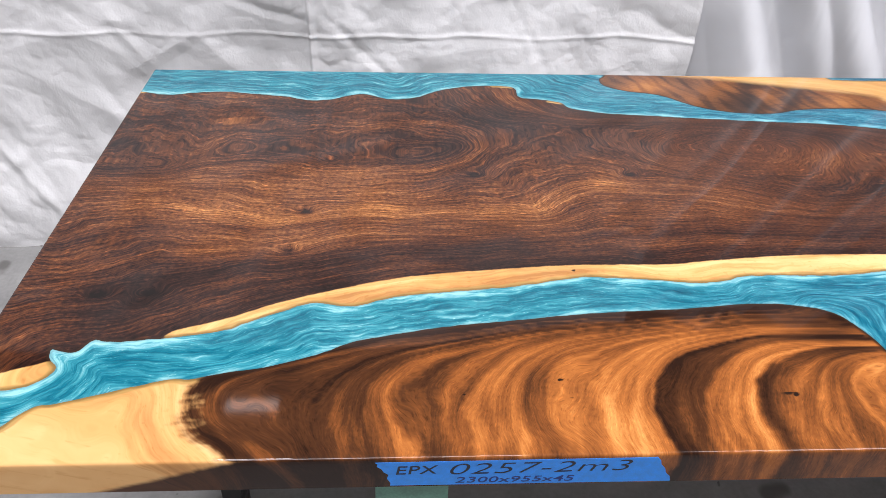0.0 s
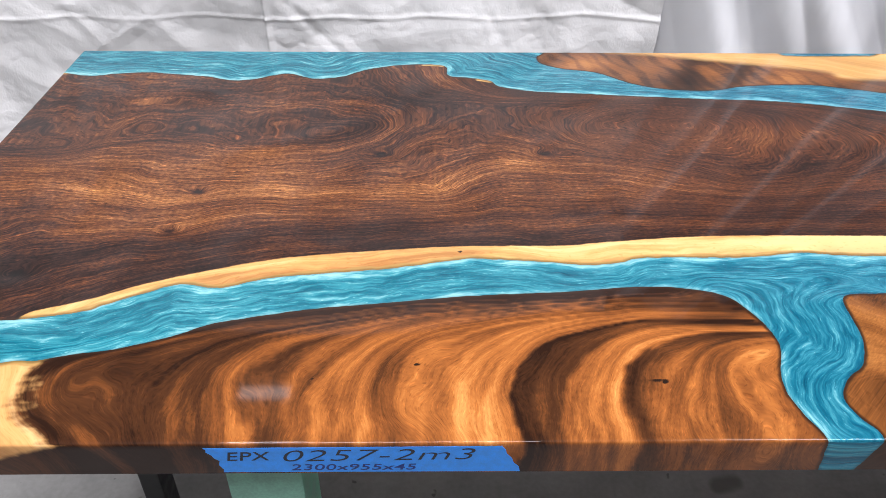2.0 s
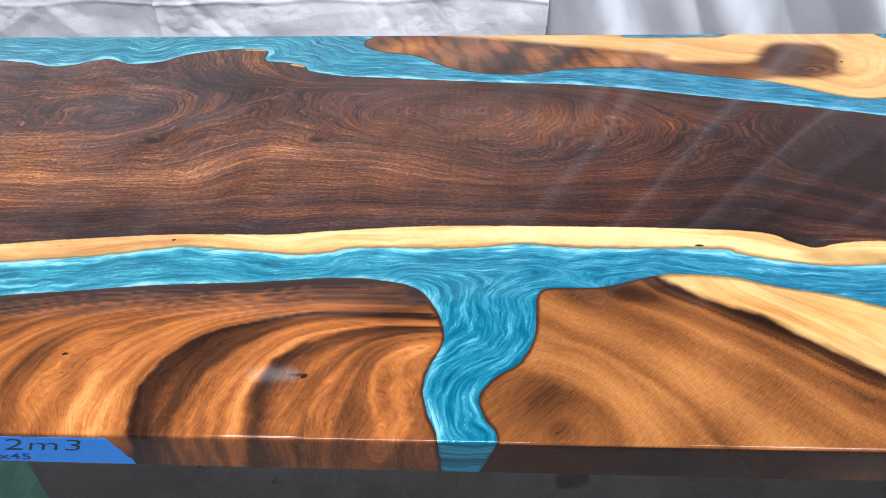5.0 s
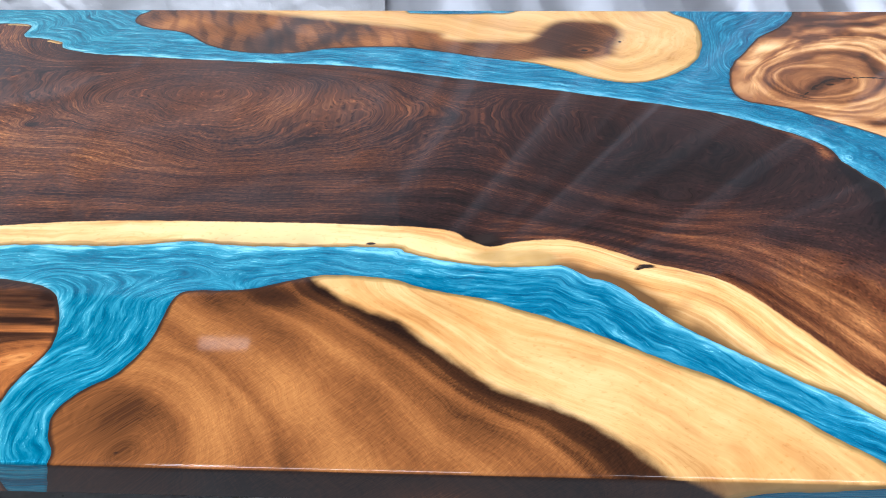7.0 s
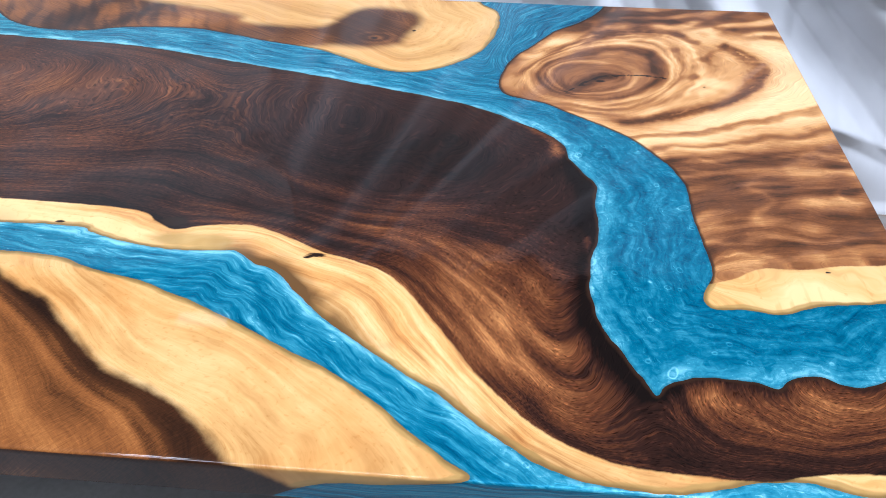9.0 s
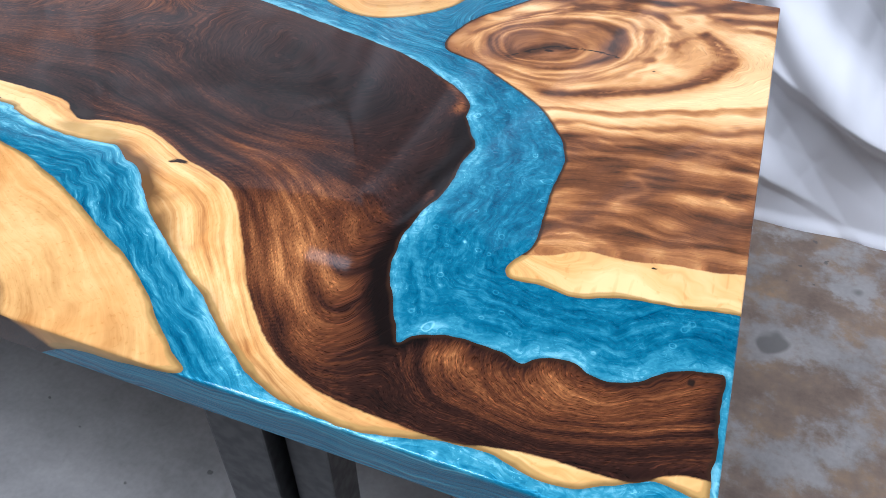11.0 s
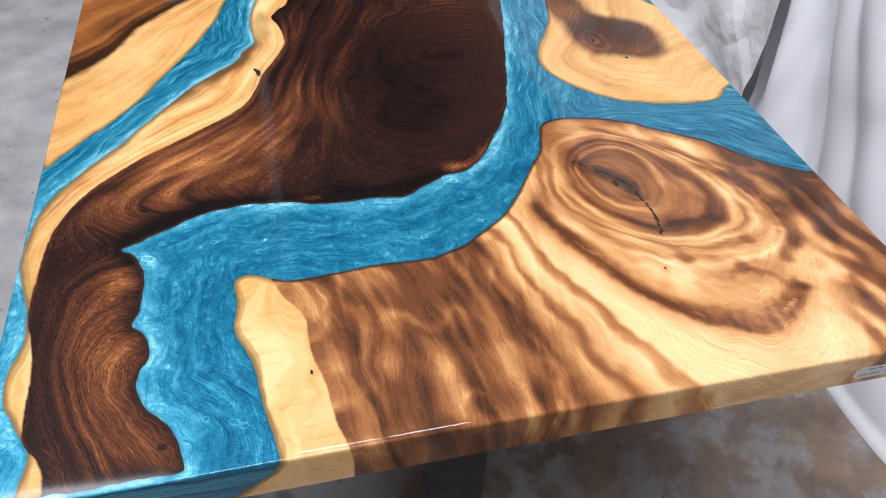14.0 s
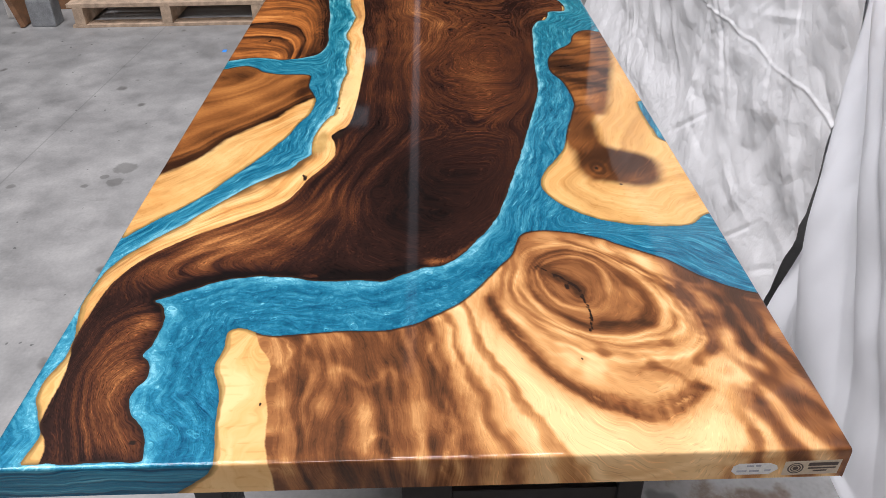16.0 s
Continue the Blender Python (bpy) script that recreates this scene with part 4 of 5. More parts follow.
cut("far_slab", FIELDS[3], dict(ring=g * 0.8, along=X * 0.6 + Y, sap=sap, tone=tone, edge=FIELDS[3], mark=spots((1.668, 0.798, 0.008, 0.004), (1.73, 0.83, 0.004, 0.004))), CALM, table, "brown wood piece with cream sapwood rim and a knot")

# end slab: rings round a knot, then straight figure towards the end
kx, ky = 2.03, 0.69
low = step(0.60 - 0.2 * (X - 2.1) - Y, 0.0, 0.10)
CRACK = ((1.978, 0.656), (1.998, 0.677), (2.018, 0.694), (2.033, 0.705), (2.056, 0.707), (2.083, 0.710), (2.112, 0.708), (2.127, 0.702))
DARK_RING = ((2.05, 0.575), (2.085, 0.583), (2.124, 0.598), (2.164, 0.620), (2.208, 0.644), (2.240, 0.672), (2.264, 0.700), (2.280, 0.733), (2.280, 0.757), (2.262, 0.794), (2.235, 0.820))
rings = growth([(0.0, CRACK[:5]), (0.25, ((1.983, 0.656), (1.958, 0.686), (1.954, 0.722), (1.996, 0.738), (2.043, 0.731), (2.074, 0.712), (2.064, 0.686), (2.036, 0.666), (1.99, 0.652))),
                (0.5, ((2.011, 0.632), (1.962, 0.648), (1.937, 0.683), (1.939, 0.725), (1.977, 0.759), (2.032, 0.787), (2.077, 0.795), (2.111, 0.779), (2.130, 0.743), (2.128, 0.702), (2.107, 0.674), (2.053, 0.641), (2.011, 0.632))),
                (0.75, ((1.905, 0.66), (1.910, 0.704), (1.956, 0.772), (2.028, 0.816), (2.092, 0.837), (2.125, 0.843), (2.149, 0.826), (2.166, 0.781), (2.153, 0.723), (2.127, 0.676), (2.084, 0.629), (2.040, 0.603), (1.97, 0.62))),
                (1.0, DARK_RING), (1.0, ((2.235, 0.820), (2.158, 0.869), (2.110, 0.864), (2.040, 0.850), (1.979, 0.815), (1.925, 0.765))),
                (1.3, ((2.07, 0.55), (2.146, 0.560), (2.213, 0.584), (2.267, 0.605), (2.338, 0.634), (2.39, 0.655))), (1.5, ((2.08, 0.528), (2.145, 0.530), (2.232, 0.548), (2.302, 0.564), (2.338, 0.573), (2.39, 0.59))),
                (1.3, ((2.06, 0.91), (2.174, 0.894), (2.244, 0.883), (2.294, 0.861), (2.39, 0.845))), (1.6, ((2.05, 0.935), (2.16, 0.925), (2.233, 0.935), (2.39, 0.95))),
                (1.9, ((2.10, 0.450), (2.210, 0.460), (2.325, 0.477), (2.39, 0.49))), (2.2, ((2.11, 0.393), (2.198, 0.415), (2.323, 0.437), (2.39, 0.445))), (2.5, ((2.11, 0.335), (2.202, 0.349), (2.258, 0.347), (2.39, 0.37))),
                (2.8, ((2.11, 0.270), (2.198, 0.295), (2.271, 0.315), (2.39, 0.33)))], 1.86, 2.39, 0.20, 1.0, 0.006)
g = 0.16 * rings + 0.010 * waver(X, Y, 6, 51) + 0.005 * waver(X, Y, 14, 52) + 0.0015 * waver(X, Y, 40, 54)
slope = 0.62 - 0.145 * (rings - 1.0)
brow = Y - 0.30 * (X - 2.0)
right = step(Y - 0.25 * (2.335 - X), 0.80, 0.87)
strip = 0.262 + 0.24 * np.clip(X - 2.11, 0, 0.07) + 0.14 * (X - 2.11) + 0.006 * waver(X, Y, 16, 53)
sap = np.clip(0.5 + (strip - Y) / 0.012, 0, 1)
banded = rings + 0.05 * waver(X, Y, 7, 72) + 0.03 * waver(X, Y, 20, 73) + 0.016 * waver(X, Y, 55, 74)
tone = profile(banded, (0.0, -0.32), (0.08, -0.06), (0.13, -0.22), (0.19, -0.30), (0.25, -0.22), (0.29, 0.02), (0.34, 0.14), (0.38, -0.02), (0.41, 0.08), (0.46, -0.16), (0.53, -0.12), (0.56, 0.08), (0.60, 0.18), (0.64, 0.08), (0.68, 0.20), (0.72, 0.0), (0.76, 0.14), (0.82, 0.08), (0.86, 0.20), (0.94, 0.16), (1.06, 0.28), (1.16, 0.36), (1.26, 0.30), (1.285, -0.02), (1.33, 0.10), (1.36, 0.34), (1.44, 0.24), (1.49, -0.10), (1.53, 0.22), (1.60, 0.05), (1.64, -0.12), (1.70, 0.12), (1.80, 0.02)) * (1 - right) + right * (0.10 + 0.24 * np.tanh(3 * waver(0.22 * X + 0.02 * waver(X, Y, 12, 81), brow + 0.012 * waver(X, Y, 16, 93), 42, 80)) + 0.16 * waver(X, Y, 24, 93)) - 0.22 * np.tanh(3 * waver(0.30 * FIELDS[4] + 0.01 * waver(X, Y, 14, 94), 0.03 * X, 170, 95)) * np.exp(-(FIELDS[4] / 0.06) ** 2) * step(Y - 0.3 * (2.0 - X), 0.74, 0.80)
tone = tone + 0.10 * bump(X, Y, 2.27, 0.66, 0.09, 0.06) - 0.16 * bump(X, Y, 1.93, 0.70, 0.03, 0.07) * (0.4 + waver(X, Y, 26, 82)) - 0.24 * np.exp(-((banded - 0.48) / 0.05) ** 2) * step(X, 2.0, 2.08) * np.clip(0.8 + 0.7 * waver(X, Y, 12, 83), 0.2, 1)
tone = tone - 0.42 * np.exp(-np.abs(FIELDS[4]) / (0.010 + 0.005 * waver(X, Y, 9, 78))) * step(Y, 0.58, 0.68) - 0.36 * step(brow + 0.020 * waver(X, Y, 12, 77) + 0.008 * waver(X, Y, 45, 84), 0.82, 0.87)
flame = 0.09 * np.tanh(6 * waver(0.13 * X + 0.022 * waver(X, Y, 14, 59), slope + 0.010 * waver(X, Y, 9, 60) + 0.004 * waver(X, Y, 45, 75), 30, 55)) + 0.12 * np.tanh(5 * waver(0.10 * X, slope + 0.006 * waver(X, Y, 16, 61), 62, 66)) + 0.08 * np.tanh(4 * waver(0.9 * X, slope + 0.012 * waver(X, Y, 22, 76), 20, 56))
glint = np.exp(-(waver(0.25 * X, slope + 0.012 * waver(X, Y, 14, 70) + 0.003 * waver(X, Y, 60, 85), 26, 71) / 0.07) ** 2) * np.clip(0.4 + 1.2 * waver(X, Y, 9, 86), 0, 1)
tone = tone + step(banded, 1.55, 1.75) * (1 - right) * (-0.21 + flame + 0.26 * glint + 0.10 * waver(0.12 * X, slope + 0.006 * waver(X, Y, 20, 68), 130, 69)) + 0.05 * waver(X, Y, 12, 57) + 0.02
ring_d = distance(X, Y, curve(DARK_RING, steps=5)) * np.where(banded < 1.0, -1, 1) + 0.004 * waver(X, Y, 22, 58) + 0.0025 * waver(X, Y, 110, 62)
swirl = np.hypot(X - kx, Y - ky)
tone = tone + (0.13 * np.tanh(2.5 * waver(0.55 * banded, 0.35 * (X + Y), 30, 96)) + 0.04 * np.tanh(3 * waver(0.6 * banded, 0.25 * (X - Y), 70, 97)) + 0.10 * waver(X, Y, 26, 99)) * (1 - step(banded, 0.85, 1.05)) - 0.05 * bump(X, Y, 1.92, 0.68, 0.035, 0.06)
tone = tone * (1 - 0.30 * np.exp(-(swirl / 0.12) ** 4))
tone = tone - 0.30 * np.clip(2.2 * waver(X, Y, 34, 98) - 0.55, 0, 1) * bump(X, Y, 2.19, 0.78, 0.07, 0.10)
fringe = step(X, 2.20, 2.27)
wide = 0.008 + fringe * (0.010 + 0.012 * np.abs(waver(6 * X, 6 * Y, 16, 63)))
tone = tone - (0.46 * np.where(ring_d > 0, np.exp(-(ring_d / 0.006) ** 2), np.exp(-(ring_d / (1.3 * wide)) ** 2)) + 0.12 * np.exp(-(ring_d / 0.022) ** 2)) * np.clip(0.9 + 0.5 * waver(X, Y, 14, 64) + 0.35 * waver(X, 2 * Y, 60, 67) * fringe, 0.05, 1)
for line, size, wide in ((((2.03, 0.845), (2.10, 0.868), (2.14, 0.862), (2.17, 0.850)), 0.42, 0.011), (((1.95, 0.775), (2.03, 0.832), (2.09, 0.852), (2.13, 0.850)), 0.30, 0.008), (((1.97, 0.84), (2.06, 0.89), (2.12, 0.905), (2.16, 0.90)), 0.26, 0.012), (((2.164, 0.897), (2.185, 0.895)), 0.30, 0.009),
                         (((2.235, 0.882), (2.26, 0.880)), 0.26, 0.008), (((2.31, 0.856), (2.35, 0.852)), 0.26, 0.006)):
    d = distance(X, Y, curve(line, steps=5)) + 0.006 * waver(X, Y, 26, 61) + 0.003 * waver(X, Y, 90, 62)
    tone = tone - size * np.exp(-(d / wide) ** 2) * np.clip(0.8 + 0.7 * waver(X, Y, 22, 63), 0.1, 1)
tone = tone - 0.35 * bump(X, Y, 2.092, 0.485, 0.022, 0.025) * np.clip(0.6 + 1.2 * waver(X, Y, 50, 64), 0, 1)
crack = distance(X, Y, curve(CRACK)) + 0.003 * waver(X, Y, 60, 65) + 0.0016 * waver(X, Y, 150, 87)
tone = tone - 0.35 * np.exp(-(crack / 0.010) ** 2) * (1 - step(X, 2.03, 2.07))
tone = np.maximum(1.28 * tone - 0.03, -0.46)
cut("end_slab", FIELDS[4], dict(ring=g, along=(X - Y) * 0.5 * (1 - low) + X * low, sap=sap, soft=1.15 - 1.0 * step(banded, 1.4, 1.7) * (1 - right), tone=tone, edge=FIELDS[4], mark=np.maximum(spots((2.026, 0.688, 0.010, 0.004), (2.000, 0.672, 0.008, 0.002), (2.179, 0.684, 0.004, 0.0016), (2.193, 0.709, 0.003, 0.0012), (2.315, 0.852, 0.005, 0.0015), (2.245, 0.289, 0.003, 0.0012)), np.exp(-(crack / 0.0017) ** 2))), RINGED, table, "pale ringed wood slab with a large cracked knot")

# resin river: streaks follow the bank of the great slab
branch = (1 - step(Y, 0.20, 0.27)) * step(X, 0.98, 1.03) * (1 - step(X, 1.20, 1.28))
flow = -FIELDS[0] * (1 - branch) - FIELDS[2] * branch
inlet = step(Y - 0.3 * (2.0 - X), 0.64, 0.72) * step(X, 1.84, 1.90)
flow = (flow * (1 - inlet) - FIELDS[4] * inlet) * (1 - 0.40 * step(X, 1.90, 2.0) * (1 - inlet))
# resin tone offset; the front edge face carries its shade as darker colour
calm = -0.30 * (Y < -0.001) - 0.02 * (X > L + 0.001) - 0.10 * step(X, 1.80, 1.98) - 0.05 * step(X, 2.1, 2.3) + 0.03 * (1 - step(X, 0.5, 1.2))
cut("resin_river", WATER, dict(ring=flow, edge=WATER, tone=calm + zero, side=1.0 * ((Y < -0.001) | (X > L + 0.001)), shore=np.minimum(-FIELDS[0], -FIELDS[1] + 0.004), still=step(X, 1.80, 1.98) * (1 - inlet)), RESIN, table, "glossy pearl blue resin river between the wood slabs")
part("underside", box(0.002, L - 0.002, 0.002, W - 0.002, H - TH + 0.001, H - TH + 0.006), CARD, table)

# ---- what hangs behind ----


def sheet(name, x0, x1, z0, z1, shape, material, label, category, nx, nz):
    us, vs = np.linspace(x0, x1, nx), np.linspace(z0, z1, nz)
    A, B = np.meshgrid(us, vs, indexing="ij")
    P = shape(A, B)
    me = bpy.data.meshes.new(name)
    i, j = np.meshgrid(np.arange(nx - 1), np.arange(nz - 1), indexing="ij")
    a = (i * nz + j).ravel()
    me.from_pydata(P.reshape(-1, 3).tolist(), [], np.stack([a, a + nz, a + nz + 1, a + 1], -1).tolist())
    me.polygons.foreach_set("use_smooth", [True] * len(me.polygons))
    me.materials.append(material)
    return tagged(new(name, me), label, category)


def creases(A, B, count, seed, size):
    """Sharp folded facets: the sum of many ridges, each a bent plane that fades out."""
    r = np.random.RandomState(seed)
    out = np.zeros(A.shape)
    for _ in range(count):
        cx, cz = r.uniform(A.min(), A.max()), r.uniform(B.min(), B.max())
        ang, reach, thin = r.uniform(0, math.pi), r.uniform(0.08, 0.45), r.uniform(0.08, 0.28)
        s = (A - cx) * math.cos(ang) + (B - cz) * math.sin(ang)
        t = -(A - cx) * math.sin(ang) + (B - cz) * math.cos(ang)
        out += size * r.uniform(-1, 1) * np.maximum(0, 1 - np.abs(s) / (thin * reach)) * np.exp(-(t / reach) ** 2)
    return out


def crumple(A, B, sizes, seed):
    """A network of sharp folds: soft waves bent over at their zero lines."""
    out = 0.0
    for k, (f, size) in enumerate(sizes):
        wx, wz = 0.25 / f * waver(A, B, 2 * f, seed + 20 + k), 0.25 / f * waver(A, B, 2 * f, seed + 30 + k)
        out = out + size * np.abs(waver(A + wx, B + wz, f, seed + k)) * np.clip(0.45 + 0.9 * waver(A, B, 2.0, seed + 40 + k), 0.08, 1)
    return out


def paper_shape(A, B):
    y = 1.470 + 0.03 * waver(A, B, 1.6, 61) + 0.012 * waver(A, B, 5, 60) - crumple(A, B, ((2.5, 0.026), (5, 0.010)), 62) - crumple(A, B, ((11, 0.005), (24, 0.003)), 64) * (1 - 0.3 * step(A, 0.35, 0.8))
    y = y - 0.06 * (1 - step(B, 0.0, 0.35)) - 0.012 * np.maximum(0, 1 - np.abs(A - 0.245) / 0.02) * (A > 0.245)
    line = B - 0.635 - 0.012 * A - 0.016 * waver(A, 0 * B, 4, 68) - 0.010 * ripple(A, B, 14, 64) - 0.014 * ripple(A, 0 * B, 4, 66)
    y = y + creases(A, B, 240, 67, 0.0060) - 0.0055 * np.maximum(0, 1 - np.abs(line) / 0.008) * np.clip(0.55 + 0.8 * ripple(A, B, 9, 65), 0.05, 1) 
    x = A - 0.05 * step(A, 0.9, 1.3) * (1 - step(B, 0.05, 0.66))
    return np.stack([x, y, B * (1 - 0.05 * step(A, 0.4, 1.25) * step(B, 0.9, 2.0)) + 0.05 * step(A, 0.9, 1.3) * (1 - step(B, 0.0, 0.4))], -1)


def fabric_shape(A, B):
    """Folds that fan out from the upper corner and run down to the floor."""
    fan = (A - 0.6) / (2.9 - B)
    fold = 0.0
    for k, size, seed in ((9.0, 0.060, 1.3), (21.0, 0.052, 4.1), (43.0, 0.018, 2.2)):
        lean = fan + 0.10 * (B - 0.4) * step(A, 2.0, 2.5)
        fold = fold + size * (1 - 2 * np.abs(np.sin(k * lean + seed + 0.7 * ripple(A, B, 3, 70 + int(k)))))
    y = 1.432 + 0.9 * fold * (0.55 + 0.45 * step(B, 0.0, 1.0)) + 0.012 * waver(A, B, 4, 72) - crumple(1.6 * A, 0.5 * B, ((4, 0.020), (11, 0.008)), 90) + 0.02 * ripple(A, B, 4, 73)
    for height, size, wide in ((0.22, 0.035, 0.10), (0.50, 0.045, 0.14), (0.86, 0.040, 0.13), (1.2, 0.045, 0.16)):
        s = B + 0.50 * (A - 2.3) - height + 0.03 * waver(A, B, 2, 74)
        y = y - size * np.where(s > 0, np.maximum(0, 1 - s / wide), np.maximum(0, 1 + s / (0.3 * wide))) * step(A, 2.0, 2.5)
    start = 1 - step(A, 1.235, 1.45)
    y = y * (1 - start) + (1.455 + 0.045 * (1 - step(B, 0.30, 0.80))) * start
    y = y - 0.8 * (y - 1.40) * (1 - step(B, 0.0, 0.36)) - 0.012 * (1 - step(B, 0.0, 0.04))
    return np.stack([A - 0.05 * (B - 0.65) * start, y, B], -1)


sheet("backdrop_sheet", -1.6, 1.27, 0.0, 2.0, paper_shape, PAPER, "crumpled white sheet hanging behind the table", "sheet", 700, 520)
sheet("curtain", 1.20, 4.6, 0.0, 1.80, fabric_shape, FABRIC, "white fabric curtain with long hanging folds", "curtain", 620, 320)

A, B = np.meshgrid(np.linspace(-1, 1, 60), np.linspace(-1, 1, 60), indexing="ij")
bulk = np.clip(1 - A ** 2, 0, 1) ** 0.5 * np.clip(1 - B ** 2, 0, 1) ** 0.5
heap = np.stack([1.29 + 0.11 * A + 0.012 * waver(A, B, 2, 101), 1.475 + 0.055 * B + 0.010 * waver(A, B, 2, 102), bulk * (0.085 - crumple(A, B, ((1.6, 0.06), (3.5, 0.03)), 103))], -1)
heap[..., 2] = np.maximum(heap[..., 2], 0.0)
sheet("cloth_bundle", -1, 1, -1, 1, lambda a, b: heap, FABRIC, "crumpled white cloth bunched on the concrete floor", "cloth", 60, 60)

# ---- stands under the tabletop ----


legs = tagged(new("table_leg_frame"), "black steel leg frame under the tabletop", "table leg", "leg frames")
part("top_plate", box(1.84, 1.98, 0.028, 0.105, H - TH - 0.008, H - TH, 0.002), STEEL, legs)
part("leg", box(1.847, 1.916, 0.03, 0.09, 0.0, H - TH - 0.008, 0.003), STEEL, legs)
part("side_leg", box(1.926, 1.976, 0.048, 0.10, 0.0, H - TH - 0.008, 0.003), STEEL, legs)
legs = tagged(new("table_leg_frame"), "black steel leg with a short crossbar under the tabletop", "table leg", "leg frames")
part("top_plate", box(2.05, 2.15, 0.435, 0.53, H - TH - 0.008, H - TH, 0.002), STEEL, legs)
part("leg", box(2.07, 2.145, 0.442, 0.518, 0.0, H - TH - 0.008, 0.003), STEEL, legs)
part("end_plate", box(2.095, 2.146, 0.770, 0.808, 0.396, 0.50, 0.003), STEEL, legs)
part("crossbar", box(2.10, 2.14, 0.518, 0.772, 0.402, 0.462, 0.003), STEEL, legs)
legs = tagged(new("table_leg_frame"), "black steel leg frame with a thin centre post", "table leg", "leg frames")
part("top_plate", box(0.16, 0.30, 0.15, 0.92, H - TH - 0.008, H - TH, 0.002), STEEL, legs)
part("leg", box(0.168, 0.203, 0.35, 0.40, 0.0, H - TH - 0.008, 0.003), STEEL, legs)
part("leg", box(0.168, 0.238, 0.865, 0.925, 0.0, H - TH - 0.008, 0.003), STEEL, legs)
prop = tagged(new("support_post"), "pale green painted post propping the tabletop", "post")
part("post", box(0.452, 0.535, 0.041, 0.12, 0.0, 0.700, 0.004), MINT, prop)
part("pad", box(0.449, 0.538, 0.038, 0.123, 0.700, H - TH, 0.003), MINT, prop)

# ---- tape and stickers on the edge ----


def lettering(body, size, material, name, parent, m, shear=0.15, width=None):
    """Handwriting in the built-in font, laid on a face as a thin mesh."""
    data = bpy.data.curves.new(name, "FONT")
    data.body, data.size, data.shear, data.extrude, data.space_character, data.offset = body, size, shear, 0.00008, 1.05, -0.0003 if size > 0.02 else 0.0001
    tmp = new(name, data)
    bpy.context.view_layer.update()
    me = bpy.data.meshes.new_from_object(tmp.evaluated_get(bpy.context.evaluated_depsgraph_get()))
    bpy.data.objects.remove(tmp)
    if width:
        xs = [v.co.x for v in me.vertices]
        k = width / (max(xs) - min(xs))
        for v in me.vertices:
            v.co.x *= k
    me.transform(m)
    me.materials.clear()
    me.materials.append(material)
    ob = new(name, me)
    ob.parent = parent
    return ob


def strip(outline, thick, m, name, material, parent):
    bm = bmesh.new()
    face = bm.faces.new([bm.verts.new((x, y, 0)) for x, y in outline])
    made = bmesh.ops.extrude_face_region(bm, geom=[face])
    bmesh.ops.translate(bm, vec=(0, 0, thick), verts=[v for v in made["geom"] if isinstance(v, bmesh.types.BMVert)])
    bmesh.ops.recalc_face_normals(bm, faces=bm.faces)
    bmesh.ops.transform(bm, matrix=m, verts=bm.verts)
    return part(name, bm, material, parent)


front = Matrix.Translation((0, -0.0003, 0)) @ Matrix.Rotation(radians(90), 4, "X")
tape = tagged(new("masking_tape"), "strip of blue masking tape with handwritten marker lettering", "tape")
torn = [(0.4545, 0.7545), (0.457, 0.752), (0.4565, 0.748), (0.461, 0.744), (0.4635, 0.739), (0.468, 0.735), (0.4665, 0.729), (0.470, 0.722), (0.4695, 0.7175),
        (0.764, 0.7165), (0.7625, 0.724), (0.757, 0.730), (0.755, 0.737), (0.7495, 0.744), (0.748, 0.750), (0.744, 0.7555)]
strip(torn, 0.00025, front, "tape_strip", TAPE, tape)
ink = Matrix.Translation((0, -0.0007, 0)) @ Matrix.Rotation(radians(90), 4, "X")
lettering("EPX", 0.0185, INK, "lettering", tape, ink @ Matrix.Translation((0.474, 0.7355, 0)) @ Matrix.Rotation(radians(1.0), 4, "Z"), 0.15, 0.043)
lettering("0257-2m3", 0.0245, INK, "lettering", tape, ink @ Matrix.Translation((0.526, 0.7340, 0)) @ Matrix.Rotation(radians(0.6), 4, "Z"), 0.25, 0.188)
lettering("2300x955x45", 0.0130, NAVY, "lettering", tape, ink @ Matrix.Translation((0.536, 0.7205, 0)), 0.15, 0.124)

end = Matrix.Translation((L + 0.0003, 0, 0)) @ Matrix.Rotation(radians(90), 4, "Z") @ Matrix.Rotation(radians(90), 4, "X")
tag = tagged(new("paper_sticker"), "white paper sticker with faint handwriting on the table edge", "sticker")
strip([(0.826, 0.728), (0.832, 0.722), (0.869, 0.722), (0.878, 0.730), (0.876, 0.736), (0.868, 0.740), (0.833, 0.740), (0.827, 0.736)], 0.0002, end, "paper", LABEL, tag)
for a, b, z in ((0.842, 0.850, 0.7345), (0.852, 0.858, 0.735), (0.832, 0.843, 0.7265), (0.846, 0.857, 0.7265), (0.863, 0.870, 0.727)):
    strip([(a, z), (b, z), (b, z + 0.003), (a, z + 0.003)], 0.0004, end, "ink_bar", FAINT, tag)
badge = tagged(new("maker_sticker"), "beige printed label with a dark round emblem on the table edge", "sticker")
strip([(0.8835, 0.7195), (0.9465, 0.7205), (0.9475, 0.7430), (0.8845, 0.7415)], 0.0002, end, "paper", FOIL, badge)
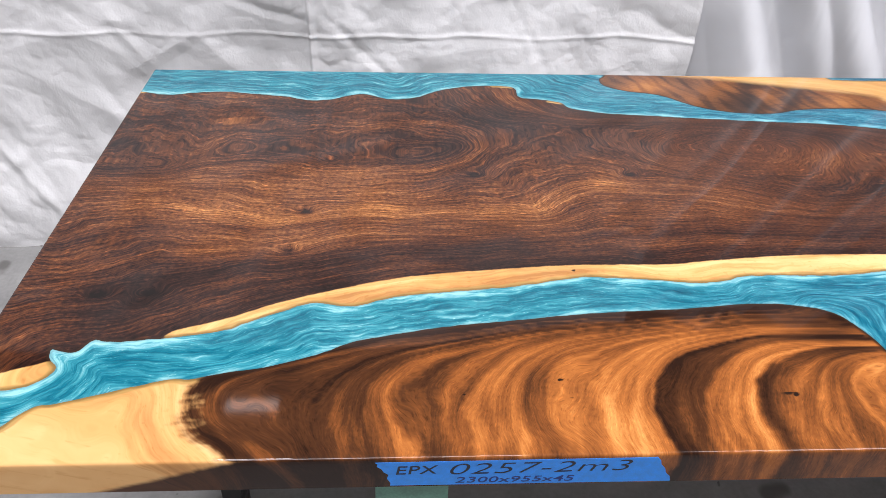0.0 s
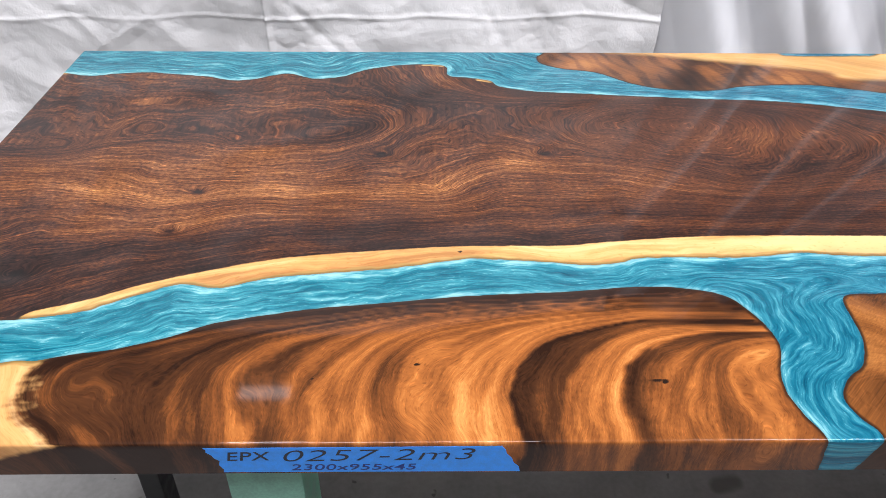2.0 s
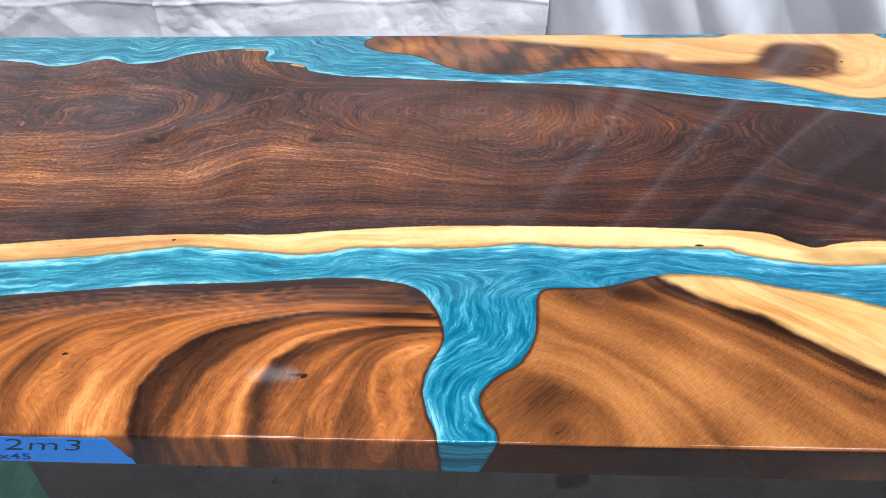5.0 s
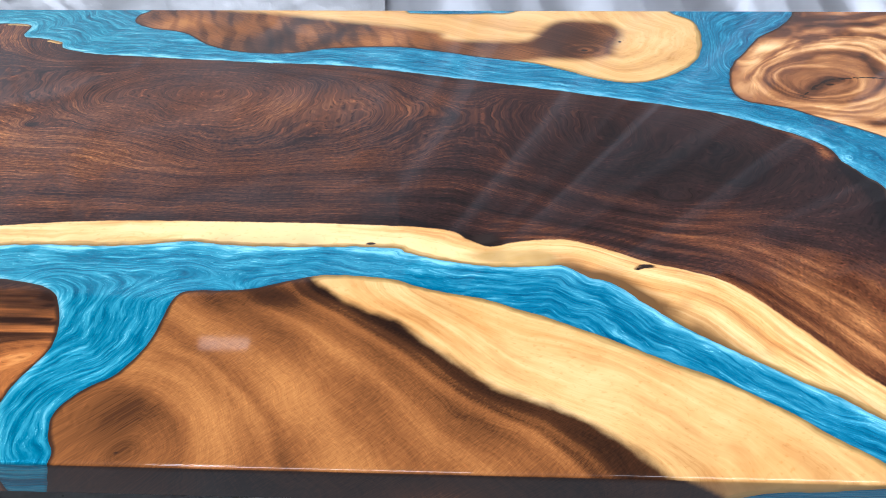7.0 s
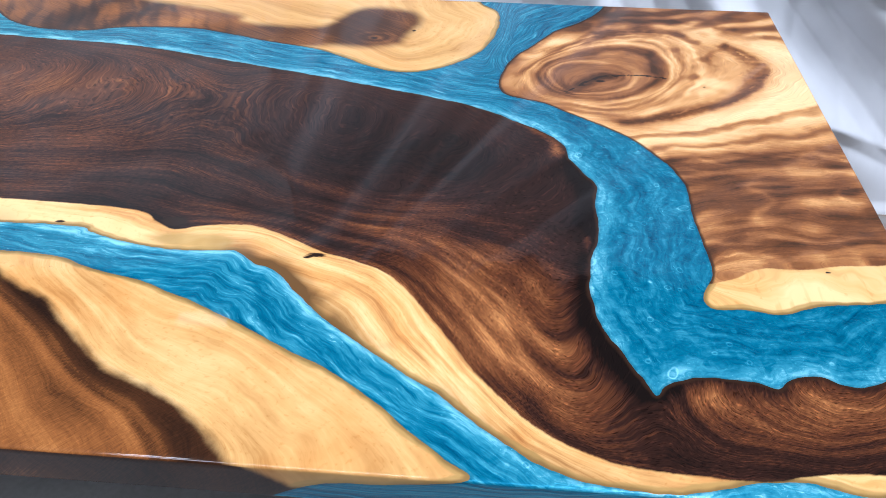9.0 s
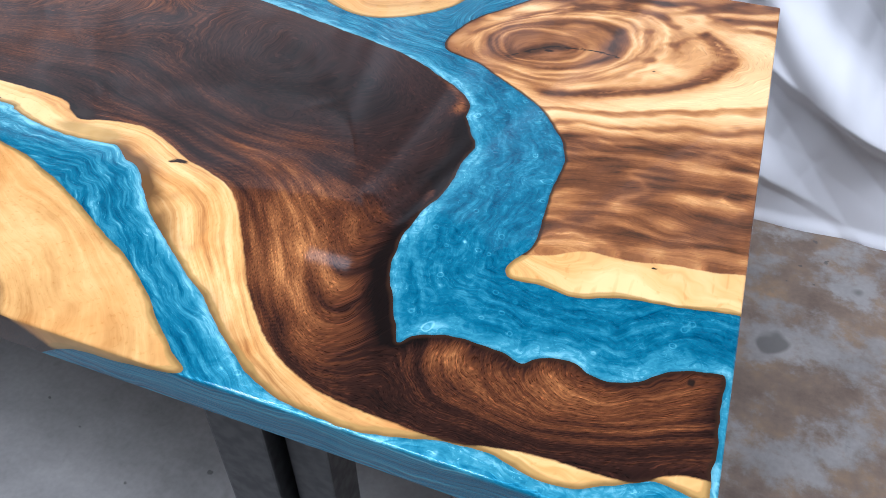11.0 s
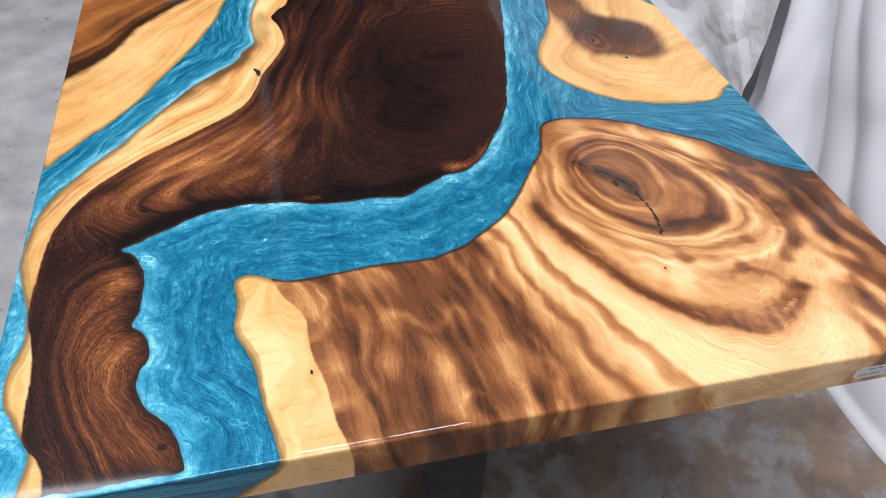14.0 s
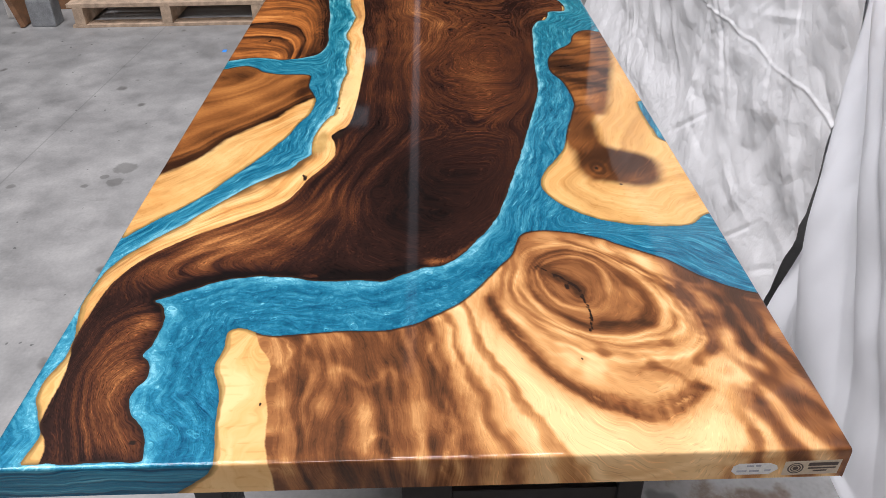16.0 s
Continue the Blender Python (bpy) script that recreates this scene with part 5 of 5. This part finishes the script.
for k, (a, b) in enumerate(((0.0090, 0.0074), (0.0060, 0.0046), (0.0032, 0.0))):
    turn = np.linspace(0, 2 * math.pi, 24, endpoint=False)
    hoop = [(0.8975 + a * math.cos(t), 0.7308 + 0.95 * a * math.sin(t)) for t in turn]
    bm = bmesh.new()
    outer = [bm.verts.new((x, z, 0.0004)) for x, z in hoop]
    if b:
        inner = [bm.verts.new((0.8975 + b * math.cos(t), 0.7308 + 0.95 * b * math.sin(t), 0.0004)) for t in turn]
        for p in range(24):
            bm.faces.new((outer[p], outer[(p + 1) % 24], inner[(p + 1) % 24], inner[p]))
    else:
        bm.faces.new(outer)
    bmesh.ops.transform(bm, matrix=end, verts=bm.verts)
    part("emblem_ring" if b else "emblem_dot", bm, BROWN_INK, badge)
for a, b, z, h in ((0.9110, 0.9440, 0.7340, 0.0050), (0.9115, 0.9425, 0.7292, 0.0022), (0.9180, 0.9330, 0.7250, 0.0020)):
    strip([(a, z), (b, z + 0.0006), (b + 0.0006, z + h + 0.0006), (a + 0.0006, z + h)], 0.0005, end, "print_bar", BROWN_INK, badge)

# ---- pallet and clutter far behind ----
pallet = tagged(new("pallet"), "weathered wooden pallet lying on the concrete floor", "pallet")
pallet.location = (-1.70, -1.62, 0)
for y in (0.0, 0.52, 1.06):
    part("stringer", box(-1.0, 0.0, y, y + 0.06, 0.018, 0.118, 0.003), PINE, pallet)
for k in range(7):
    x = -0.10 - k * 0.15
    part("deck_board", box(x, x + 0.1, -0.03 - 0.01 * (k % 3), 1.14, 0.118, 0.142, 0.003), PINE, pallet)
for x in (-0.10, -0.55, -1.0):
    part("bottom_board", box(x, x + 0.1, -0.02, 1.13, 0.0, 0.018, 0.002), PINE, pallet)
plank = tagged(new("loose_plank"), "loose weathered plank lying on the pallet", "plank")
part("board", box(-1.98, -1.86, -1.50, -0.42, 0.142, 0.165, 0.003), PINE, plank)
can = tagged(new("canister"), "dull grey metal canister with a cream lid on the floor", "canister")
part("body", box(-1.85, -1.73, -1.90, -1.75, 0.0, 0.165, 0.015), TIN, can)
part("lid", box(-1.84, -1.74, -1.89, -1.79, 0.165, 0.178, 0.005), YELLOW, can)
lean = tagged(new("leaning_board"), "dark brown board leaning beside the canister", "board")
bm = box(-0.10, 0.10, -0.015, 0.015, 0.0, 0.26, 0.003)
bmesh.ops.transform(bm, matrix=pose(-1.82, -1.955, 0.004, 14, 0, 4), verts=bm.verts)
part("board", bm, CARD, lean)
block = tagged(new("stone_block"), "pale rough stone block standing on the floor", "block")
part("block", box(-2.06, -1.92, -2.13, -2.02, 0.0, 0.20, 0.012), STONE, block)
crate = tagged(new("wooden_crate"), "brown wooden crate standing on the concrete floor", "crate")
part("side", box(-2.46, -2.10, -1.93, -1.70, 0.0, 0.22, 0.004), CARD, crate)
part("rim", box(-2.47, -2.09, -1.94, -1.69, 0.20, 0.225, 0.003), PINE, crate)
scrap = tagged(new("tape_scrap"), "small scrap of blue tape stuck to the floor", "tape")
part("scrap", box(-1.255, -1.215, -0.645, -0.622, 0.0, 0.001), TAPE, scrap)
